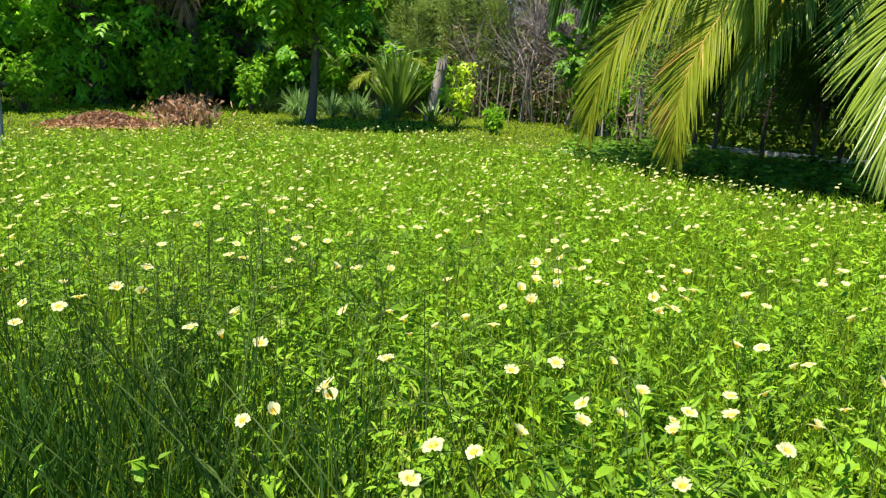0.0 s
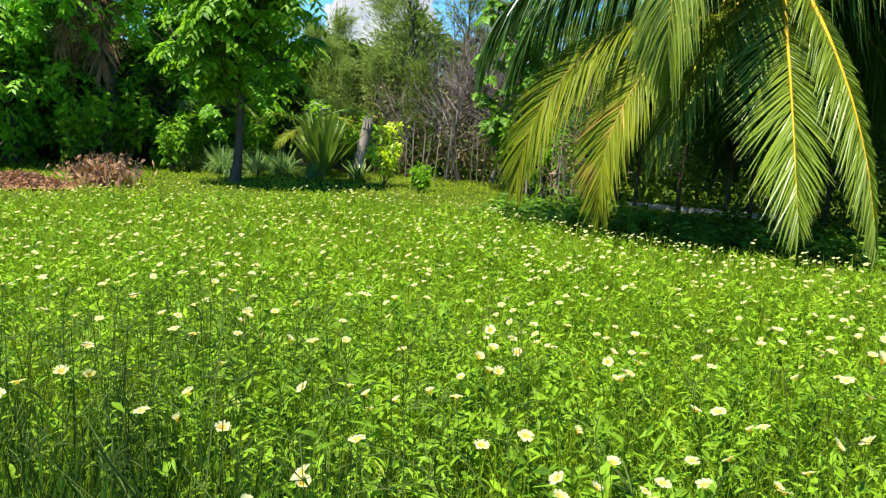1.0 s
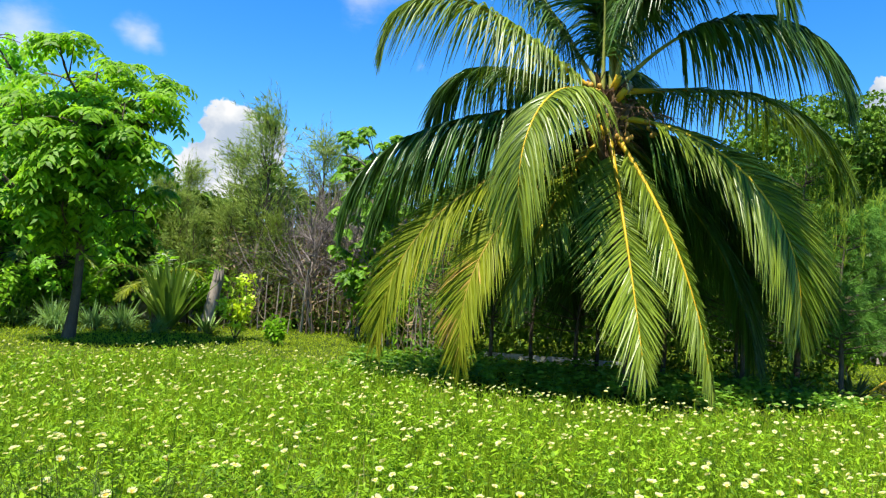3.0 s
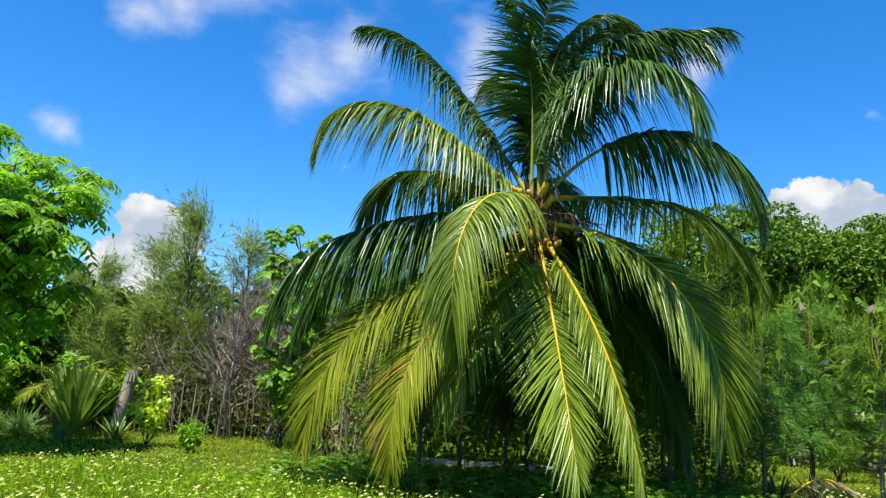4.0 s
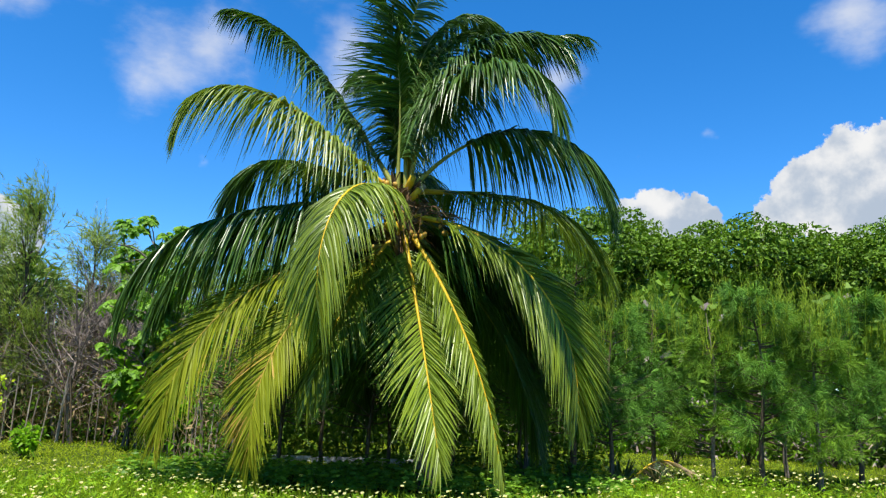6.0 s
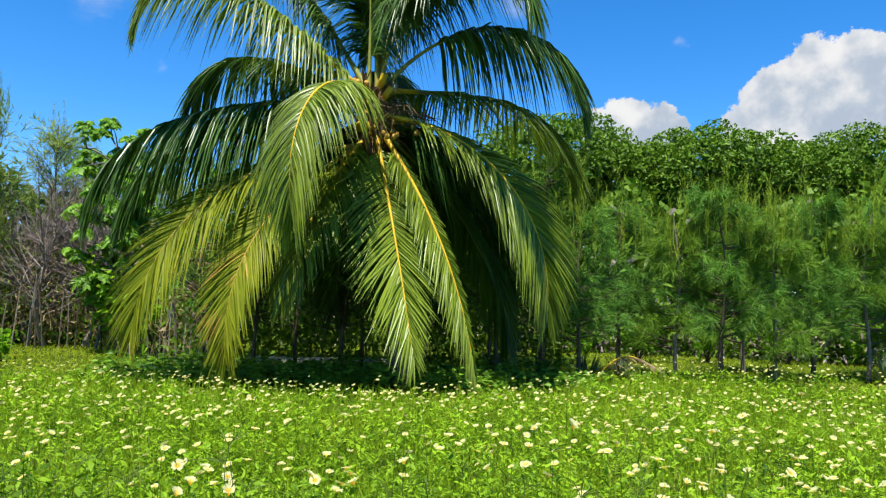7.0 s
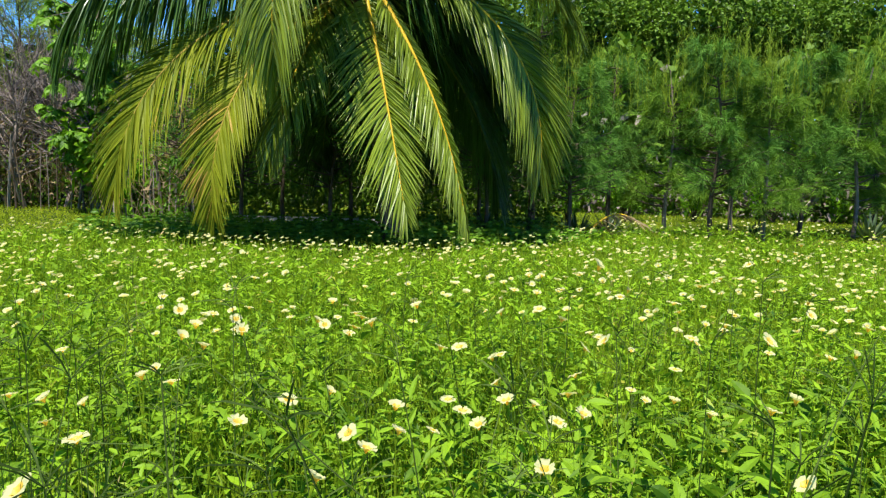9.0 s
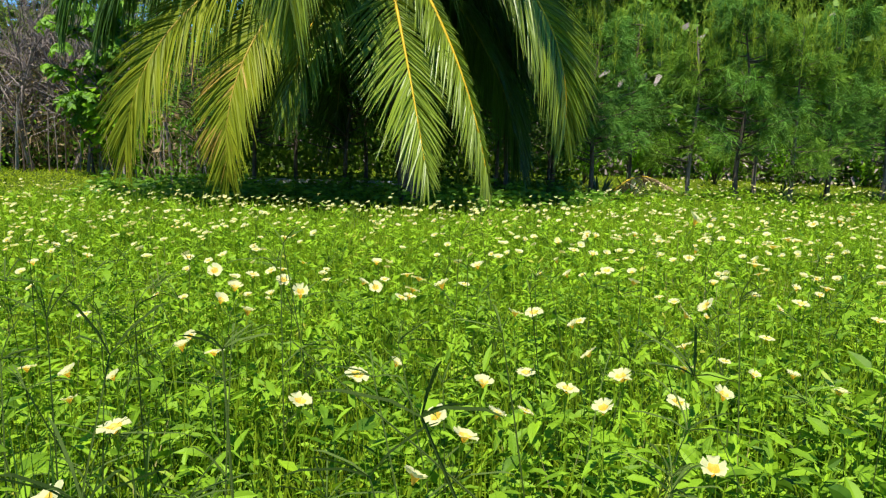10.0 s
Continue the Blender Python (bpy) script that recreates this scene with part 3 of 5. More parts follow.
# flowers: five cream petals, a yellow throat, on a thin stalk
def flower_kind(open_up, tilt, size, tall, label):
    """One flower standing on the ground; open_up: how far the petals spread, tilt: how far the face leans."""
    thing = new("flower")
    axis = unit(np.array((math.sin(tilt), 0.0, math.cos(tilt))))
    top = np.array((0.04, 0, tall))
    s = np.linspace(0, 1, 6)[:, None]
    path = s * (top - axis * 0.02) + np.array((0.02, 0.012, 0)) * np.sin(s * np.pi)
    part("stem", Heap().add(tube(path, np.linspace(0.0019, 0.0012, 6), 5)).add(tube([top - axis * 0.022, top - axis * 0.012, top - axis * 0.001], [0.0014, 0.004, 0.0052], 6)), "blade", thing)
    u = unit(np.cross(axis, np.array((0.2, 1.0, 0.1))))
    w = np.cross(axis, u)
    for i in range(5):
        a = 2 * math.pi * i / 5 + rng.normal() * 0.07
        out = u * math.cos(a) + w * math.sin(a)
        D = unit(out * math.sin(open_up) + axis * math.cos(open_up))
        S = unit(np.cross(axis, out))
        v, f = strips(np.array([top + out * 0.002]), np.array([D]), np.array([S]), size * 0.5 * rng.uniform(0.92, 1.06), size * 0.24, [(0, 0.16), (0.2, 0.4), (0.40, 0.74), (0.80, 1.0), (0.95, 0.78), (1, 0.45)], 0.0, -0.26)
        curl = np.linalg.norm(v - top, axis=1) / (size * 0.5)
        v = v + axis * (size * 0.20 * np.sin(np.clip(curl / 0.5, 0, 1) * 1.57) - curl**3 * 0.05 * size)[:, None] + rng.normal(size=v.shape) * size * 0.022 * curl[:, None]
        part("petal", Heap().add((v, f), np.where(np.arange(len(f)) < 4, 1, 0)), ["petal", "throat"], thing, smooth=True)
    part("centre", Heap().add(ball(top + axis * 0.005, size * 0.055, 5, 1.6)), "eye", thing, "orange-yellow centre", smooth=True)
    return tagged(thing, label, "flower", "cream flowers in the meadow")


# where the larger flowers stand in the meadow
NEAR_FLOWERS = (
    (0.00, 0.50), (-0.03, 0.63), (0.04, 0.65), (0.04, 0.84), (0.09, 0.83), (0.12, 0.98), (0.18, 1.06), (0.32, 0.96), (0.18, 1.21), (0.40, 1.12), (0.52, 1.01), (0.60, 1.34),
    (0.46, 1.65), (0.07, 1.70), (-0.28, 1.53), (-0.34, 0.89), (-0.35, 0.70), (-0.38, 0.56), (-0.64, 0.78), (-1.34, 1.64), (0.39, 0.76), (0.31, 1.13), (0.31, 1.62), (-0.39, 0.49),
)
FURTHER_FLOWERS = (
    (0.77, 2.13), (0.08, 1.78), (-0.26, 1.60), (-0.34, 2.57), (-1.35, 1.70), (-1.23, 1.50), (-1.54, 1.61), (0.88, 2.91), (0.67, 2.46), (0.37, 1.68), (0.49, 1.71), (-0.35, 1.28),
    (-0.36, 1.64), (-0.80, 1.54), (-0.96, 1.44), (0.08, 2.08), (-0.30, 2.02), (1.10, 3.07), (1.25, 2.28), (-0.39, 3.00), (0.67, 2.68), (0.56, 2.10), (-0.59, 2.56), (-0.91, 2.34),
    (0.71, 2.20), (1.09, 2.47), (-0.01, 2.35), (1.86, 2.47),
)


def make_flowers():
    kinds = [
        flower_kind(1.35, 0.15, 0.049, 0.50, "wide-open cream flower with yellow throat above the grass"),
        flower_kind(1.45, 0.32, 0.049, 0.50, "open cream flower with a yellow throat, tilted sideways"),
        flower_kind(1.15, 0.25, 0.049, 0.48, "half-open cream flower with yellow throat on thin stem"),
        flower_kind(1.25, 0.6, 0.049, 0.51, "cream flower nodding on its stem among grass"),
        flower_kind(0.6, 0.4, 0.049, 0.49, "funnel-shaped cream flower, partly closed, among leaves"),
        flower_kind(1.0, 0.2, 0.047, 0.49, "cup-shaped cream flower facing up from the leaves"),
        flower_kind(0.95, 0.42, 0.049, 0.50, "cup-shaped cream flower leaning to one side"),
    ]
    spots = []
    # the flowers that stand clear of the rest
    for x, y, z in ((-1.09, 1.39, 0.58), (-0.14, 1.25, 0.60), (0.13, 1.48, 0.57), (-0.33, 0.88, 0.51), (0.26, 1.22, 0.40), (-0.01, 0.59, 0.52), (0.51, 1.15, 0.44),
                    (-0.31, 0.65, 0.53), (0.09, 1.07, 0.45), (-0.48, 2.9, 0.42), (0.74, 1.66, 0.69), (-0.21, 1.58, 0.56), (0.10, 1.87, 0.51), (0.43, 1.40, 0.45),
                    (0.73, 1.53, 0.52), (0.99, 1.60, 0.51), (1.07, 1.36, 0.56), (-0.38, 2.97, 0.46), (0.54, 1.51, 0.36), (0.66, 1.49, 0.51)):
        spots.append((x, y, z, rng.choice((0, 1, 2, 3, 6))))
    q = np.array(NEAR_FLOWERS + FURTHER_FLOWERS)
    for (x, y), hh in zip(q, height_at(q)):
        if all((x - a) ** 2 + (y - b) ** 2 > 0.003 for a, b, c, d in spots):
            spots.append((x, y, min(hh + 0.09, 0.50), rng.choice((0, 1, 2, 5, 6))))
    p = keep(wedge(140, 1.15, 3.2), 0)
    for (x, y), hh in zip(p, height_at(p)):
        if math.hypot(x, y) > 1.1 and all((x - a) ** 2 + (y - b) ** 2 > 0.004 for a, b, c, d in spots):
            spots.append((x, y, hh + rng.uniform(-0.02, 0.12), rng.choice(7, p=(0.22, 0.14, 0.2, 0.08, 0.1, 0.14, 0.12))))
    for i, (x, y, z, k) in enumerate(spots[:300]):
        s, ang = rng.uniform(0.56, 0.86), rng.normal() * 75 - 95
        tall = (0.50, 0.50, 0.48, 0.51, 0.49, 0.49, 0.50)[k]
        ca, sa = math.cos(radians(ang)) * 0.04 * s, math.sin(radians(ang)) * 0.04 * s
        m = pose(x - ca, y - sa, 0, 0, 0, ang) @ Matrix.Diagonal((s, s, z / tall, 1))
        copy_thing(kinds[k], m)
    for i, ob in enumerate(kinds):
        ob.matrix_basis = pose(1.15 + 0.31 * i, 2.2 + 0.37 * i, 0, 0, 0, 70 * i)
    # those farther off
    h = Heap()
    p = keep(np.concatenate([wedge(300, 2.8, 4.4), wedge(140, 1.2, 8.0, 46, 290), wedge(980, 4.3, 7.0), wedge(1900, 7.0, 11.6)]), 0)
    k = len(p)
    top = np.concatenate([p, (height_at(p) + rng.uniform(-0.02, 0.09, k))[:, None]], 1)
    h.add(strips(top * (1, 1, 0), np.tile((0, 0, 1.0), (k, 1)), around(k), top[:, 2], 0.0018, [(0, 1), (1, 0.6)]), 2)
    axis = unit(around(k) * rng.uniform(0.0, 0.6, k)[:, None] + np.array((-0.2, -0.1, 1.0)))
    u = unit(np.cross(axis, rng.normal(size=(k, 3))))
    w = np.cross(axis, u)
    size = rng.uniform(0.012, 0.0225, k)
    for i in range(5):
        a = 2 * math.pi * i / 5
        out = u * math.cos(a) + w * math.sin(a)
        h.add(strips(top, unit(out + axis * rng.uniform(0.2, 1.1, k)[:, None]), np.cross(axis, out), size, size * 0.62, [(0, 0.25), (0.6, 1), (1, 0.7)]), 0)
    h.add(strips(top + axis * 0.006 - u * 0.006, u, w, 0.012, 0.006, [(0, 0.6), (0.5, 1), (1, 0.6)]), 1)
    tagged(part("distant_flowers", h, ["petal", "throat", "blade"]), "many small cream flowers scattered over the meadow", "flowers", kind="stuff")


make_flowers()


# ---------------------------------------------------------------- coconut palm
def rachis_line(az, el, bend, length, late=1.4, n=26):
    """A frond's midrib in its upright plane: it leaves at el degrees and bends down by bend degrees to its tip."""
    s = np.linspace(0, 1, n)
    th = np.radians(el - bend * s**late)
    step = length / (n - 1)
    h = np.concatenate([[0], np.cumsum((np.cos(th[1:]) + np.cos(th[:-1])) / 2)]) * step + 0.08
    z = np.concatenate([[0], np.cumsum((np.sin(th[1:]) + np.sin(th[:-1])) / 2)]) * step
    a = radians(az)
    return np.stack([np.cos(a) * h, np.sin(a) * h, z], -1)


def frond(palm, crown, az, el, bend, length, leaf, pairs=165, single=False, droop=0.4, leaf_len=1.0, stalk=0.12, late=1.4, twist=0.0, rib_mat=None, swept=1.0, say="", uneven=1.0):
    """A midrib with leaflets on both sides; droop: how far they hang, swept: how wide they stand off, twist: turn of the blade about the rib."""
    P = rachis_line(az, el, bend, length, late) + crown
    s = np.linspace(0, 1, len(P))
    green = leaf == "palm"
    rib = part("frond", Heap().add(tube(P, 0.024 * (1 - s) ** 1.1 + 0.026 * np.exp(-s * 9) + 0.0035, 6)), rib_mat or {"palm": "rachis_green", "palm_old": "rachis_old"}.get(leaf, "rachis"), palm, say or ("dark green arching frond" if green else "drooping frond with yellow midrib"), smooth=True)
    a = radians(az)
    across = np.array((-math.sin(a), math.cos(a), 0))
    T = unit(np.gradient(P, axis=0))
    t = np.linspace(stalk, 0.995, pairs)
    h = Heap()
    for sgn in (-1, 1):
        tt = np.clip(t + rng.normal(size=pairs) * 0.003, 0, 1)
        base = np.stack([np.interp(tt, s, P[:, i]) for i in range(3)], -1)
        tan = unit(np.stack([np.interp(tt, s, T[:, i]) for i in range(3)], -1))
        # the blade's upper side
        nrm = -unit(np.cross(np.broadcast_to(across, tan.shape), tan))
        side = across
        if twist:
            turn = np.radians(twist) * np.clip(tt * 1.6, 0, 1)[:, None]
            side, nrm = across * np.cos(turn) + nrm * np.sin(turn), nrm * np.cos(turn) - across * np.sin(turn)
        phi = np.radians(np.interp(tt, [0, 0.5, 1], [78, 60, 20]) * swept + rng.normal(size=pairs) * 4)
        clump = np.repeat(rng.normal(size=(pairs // 5 + 1, 3)) * (0.06 if green else 0.03), 5, 0)[:pairs]
        D = unit(clump + tan * np.cos(phi)[:, None] + (side * sgn + nrm * 0.22) * np.sin(phi)[:, None] + rng.normal(size=(pairs, 3)) * (0.045 if green else 0.025))
        S = unit(tan - D * np.sum(tan * D, -1, keepdims=True) + nrm * rng.normal(size=(pairs, 1)) * 0.5)
        L = leaf_len * (uneven if sgn > 0 else 1.0) * np.interp(tt, [0, 0.15, 0.4, 0.75, 1], [0.45, 0.8, 1.0, 0.78, 0.36]) * rng.uniform(0.82, 1.1, pairs)
        dr = droop * rng.uniform(0.6, 1.3, pairs) * np.interp(tt, [0, 1], [1.1, 0.8])
        prof = [(0, 0.55), (0.12, 1), (0.4, 0.95), (0.7, 0.65), (1, 0.07)]
        if single:
            for i in range(pairs):
                one = Heap().add(strips(base[i:i + 1], D[i:i + 1], S[i:i + 1], L[i:i + 1], 0.014, prof, dr[i:i + 1], 0.55))
                part("leaflet", one, leaf, rib)
        else:
            h.add(strips(base, D, S, L, 0.0165 if green else 0.0145, prof, dr, 0.5))
    if not single:
        tagged(part("foliage", h, leaf, rib), kind="stuff")
    return rib


# way in plan, first rise, bend, length, how late it bends, height on the heart, length of the leaflets on the one side against the other, leaf, leaflet length, droop, twist, swept
FRONDS = (
    (-70, -58.0, 7.2, 3.20, 1.4, -0.15, 0.72, "palm_mid", 0.95, 0.22, 0, 0.76),
    (-40, -50.3, 30.1, 3.54, 1.4, -0.10, 0.35, "palm_mid", 0.66, 0.3, 20, 0.66),
    (-110, 4.0, 122.0, 3.35, 1.6, 0.22, 1.0, "palm_mid", 0.62, 1.15, 0, 0.95),
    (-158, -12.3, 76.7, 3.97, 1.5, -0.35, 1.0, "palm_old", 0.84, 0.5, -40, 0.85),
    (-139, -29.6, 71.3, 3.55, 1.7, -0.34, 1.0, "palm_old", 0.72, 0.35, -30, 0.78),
    (195, -10.2, 68.8, 3.78, 3.2, 0.30, 1.0, "palm", 0.76, 1.6, 0, 0.95),
    (160, 23.9, 111.4, 3.06, 3.6, 0.29, 1.0, "palm", 0.72, 1.5, 0, 0.95),
    (205, 34.5, 118.4, 3.35, 3.6, 0.29, 1.0, "palm_mid", 0.72, 1.4, 0, 0.95),
    (165, 57.7, 48.1, 4.20, 3.1, 0.37, 1.0, "palm", 0.74, 1.4, 0, 1.0),
    (-50, 95.5, 138.0, 4.35, 3.6, 0.25, 1.0, "palm", 1.10, 0.35, 15, 1.3),
    (-160, 90, 40.0, 3.05, 3.3, 0.20, 1.0, "palm", 0.95, 0.9, 0, 1.0),
    (32, 91.1, 113.5, 3.82, 2.8, 0.35, 1.0, "palm", 0.80, 1.2, 0, 1.0),
    (4, 93.0, 93.2, 3.98, 1.05, 0.21, 1.0, "palm", 0.78, 1.3, 0, 1.0),
    (-37, 84.7, 170.0, 3.61, 1.6, 0.19, 1.0, "palm", 0.82, 1.2, 0, 1.0),
    (-4, 50.3, 127.3, 3.33, 1.5, 0.38, 1.0, "palm", 0.82, 1.4, 0, 0.95),
    (28, 8.3, 107.4, 4.13, 2.9, 0.40, 1.0, "palm_mid", 0.86, 1.0, 14, 0.95),
    (-10, -5.2, 90.5, 3.75, 1.06, 0.05, 0.95, "palm_mid", 0.95, 0.5, 52, 0.82),
    (60, -22, 55, 3.40, 1.3, 0.0, 1.0, "palm", 0.8, 1.3, 0, 1.0),
    (140, -20, 60, 3.50, 1.5, 0.0, 1.0, "palm", 0.8, 1.3, 0, 1.0),
    (105, -30, 50, 3.40, 1.4, 0.0, 1.0, "palm", 0.8, 1.3, 0, 1.0),
    (20, -35, 45, 3.40, 1.4, -0.1, 1.0, "palm", 0.8, 1.0, 0, 1.0),
    (85, 45, 110, 3.60, 1.6, 0.2, 1.0, "palm", 0.8, 1.3, 0, 1.0),
    (177, -6, 74, 3.60, 2.8, 0.20, 1.0, "palm", 0.80, 1.5, 0, 0.95),
    (6, -14, 72, 3.30, 1.4, 0.05, 1.0, "palm", 0.85, 1.2, 0, 0.95),
    (120, 78, 85, 3.20, 2.5, 0.3, 1.0, "palm", 0.8, 1.2, 0, 1.0),
    (45, 86, 75, 3.70, 2.2, 0.3, 1.0, "palm", 0.95, 0.9, 0, 1.0),
    (-20, 86, 130, 3.60, 1.9, 0.25, 1.0, "palm", 0.85, 1.1, 0, 1.0),
    (75, -8, 70, 3.30, 1.5, 0.05, 1.0, "palm", 0.85, 1.2, 0, 1.0),
    (118, -6, 75, 3.30, 1.5, 0.05, 1.0, "palm", 0.85, 1.2, 0, 1.0),
    (38, -12, 75, 3.40, 1.5, 0.02, 1.0, "palm", 0.9, 1.2, 0, 1.0),
    (-128, -45, 30, 2.60, 1.4, -0.2, 1.0, "palm_mid", 0.62, 0.8, 0, 0.9),
)


def make_palm():
    palm = new("coconut_palm")
    base = np.array((0.42, 9.40, 0.0))
    crown = np.array((-0.08, 9.08, 3.45))
    s = np.linspace(0, 1, 40)
    line = base + (crown - base) * s[:, None] + np.array((0.0, 0.10, 0.0)) * np.sin(s * np.pi)[:, None]
    radius = 0.125 + 0.06 * np.exp(-s * 14) - 0.01 * s + 0.008 * (np.arange(40) % 2)
    part("trunk", Heap().add(tube(line, radius, 12)), "palm_bark", palm, "grey ringed trunk", smooth=True)
    # heart of old leaf bases and fibre
    h = Heap()
    zz = np.linspace(-0.75, 0.4, 14)
    h.add(tube(crown + np.stack([0.02 * np.sin(zz * 9), 0.02 * np.cos(zz * 7), zz], -1), 0.18 - 0.12 * np.abs(zz + 0.1) + 0.02 * np.sin(zz * 37), 11))
    for i in range(44):
        a, z = rng.uniform(0, 2 * np.pi), rng.uniform(-0.6, 0.3)
        d = np.array((math.cos(a), math.sin(a), 0))
        p0 = crown + d * 0.1 + np.array((0, 0, z))
        h.add(tube([p0, p0 + d * 0.10 + (0, 0, 0.12), p0 + d * rng.uniform(0.12, 0.3) + (0, 0, rng.uniform(0.1, 0.35))], [0.055, 0.045, 0.012], 5))
    k = 320
    D = unit(around(k) + np.array((0, 0, 1.0)) * rng.uniform(-1.0, 0.6, k)[:, None])
    h.add(strips(crown + rng.normal(size=(k, 3)) * (0.12, 0.12, 0.22), D, side_of(D), rng.uniform(0.15, 0.5, k), 0.008, BLADE2, 0.4))
    part("fibre", h, "fibre", palm, "brown fibre and old leaf bases")
    # pale stubs of cut leaf stalks
    for i in range(7):
        a = radians(-150 + 22 * i + rng.normal() * 6)
        d = np.array((math.cos(a), math.sin(a), 0))
        p0 = crown + d * 0.14 + np.array((0, 0, rng.uniform(-0.35, 0.45)))
        part("stalk_stub", Heap().add(tube([p0, p0 + d * 0.08 + (0, 0, 0.05), p0 + d * 0.15 + (0, 0, 0.12), p0 + d * 0.152 + (0, 0, 0.122)], [0.045, 0.05, 0.042, 0.004], 7)), "rachis" if i % 3 else "stake", palm, smooth=True)
    # bunches of small young nuts
    for dx, dy, dz in ((-0.13, -0.30, 0.39), (-0.12, -0.34, 0.12), (-0.08, -0.36, -0.05), (0.26, -0.34, -0.28), (0.58, -0.24, -0.17)):
        for i in range(6):
            c = crown + np.array((dx, dy, dz)) + rng.normal(size=3) * (0.06, 0.05, 0.08)
            part("coconut", Heap().add(ball(c, rng.uniform(0.022, 0.038), 7, 1.25)), "nut", palm, smooth=True)
    for i in range(7):
        a = radians(-160 + 34 * i + rng.normal() * 8)
        d = np.array((math.cos(a), math.sin(a), 0))
        p = crown + np.array((0, 0, -0.05))
        hh = Heap().add(tube([p + d * 0.1, p + d * 0.4 + (0, 0, 0.16), p + d * 0.75 + (0, 0, 0.08)], [0.02, 0.014, 0.006], 5))
        for j in range(9):
            q = p + d * rng.uniform(0.4, 0.75) + np.array((0, 0, 0.12))
            e = unit(d + rng.normal(size=3) * 0.6)
            hh.add(tube([q, q + e * 0.14 + (0, 0, -0.03), q + e * 0.28 + (0, 0, -0.12)], [0.005, 0.004, 0.002], 4))
        part("flower_stalk", hh, "fibre", palm, "dry branching flower stalk")
    for i, (az, el, bend, length, late, up, uneven, leaf, leaf_len, droop, twist, swept) in enumerate(FRONDS):
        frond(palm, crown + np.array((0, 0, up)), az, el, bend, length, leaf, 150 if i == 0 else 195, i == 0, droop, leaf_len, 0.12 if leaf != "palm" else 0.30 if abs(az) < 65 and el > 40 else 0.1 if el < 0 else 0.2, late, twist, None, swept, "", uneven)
    tagged(palm, "young coconut palm with arching green and yellow fronds", "palm tree")


make_palm()


# ---------------------------------------------------------------- trees
def limb(heap, a, b, r0, r1, sag=0.15, n=7, sides=6, mat=0):
    """A bent branch from a to b; returns its points."""
    s = np.linspace(0, 1, n)[:, None]
    a, b = np.asarray(a, float), np.asarray(b, float)
    off = rng.normal(size=3) * np.linalg.norm(b - a) * 0.07
    p = a + (b - a) * s + off * np.sin(s * np.pi) + np.array((0, 0, sag)) * np.sin(s * np.pi)
    heap.add(tube(p, np.linspace(r0, r1, n), sides), mat)
    return p


def sprays(heap, tips, way, length, pairs, leaf, width, droop=0.6, prof=LEAF2):
    """Feathered leaves: an axis with leaflets on both sides, hanging at its end."""
    k = len(tips)
    D = unit(way)
    L = length * rng.uniform(0.7, 1.25, k)
    S = unit(np.cross(D, np.array((0.01, 0, 1.0))))
    for i in range(pairs):
        t = (i + 0.6) / pairs
        q = tips + D * (L * t)[:, None]
        q[:, 2] -= droop * L * t * t
        tan = D.copy()
        tan[:, 2] -= 2 * droop * t
        tan = unit(tan)
        for sgn in (-1, 1):
            E = unit(tan * 0.55 + S * sgn + np.array((0, 0, -0.25)) + rng.normal(size=(k, 3)) * 0.18)
            W = unit(tan - E * np.sum(tan * E, -1, keepdims=True))
            heap.add(strips(q, E, W, leaf * rng.uniform(0.8, 1.2, k) * (1.1 - 0.45 * abs(t - 0.45)), width, prof, 0.25))


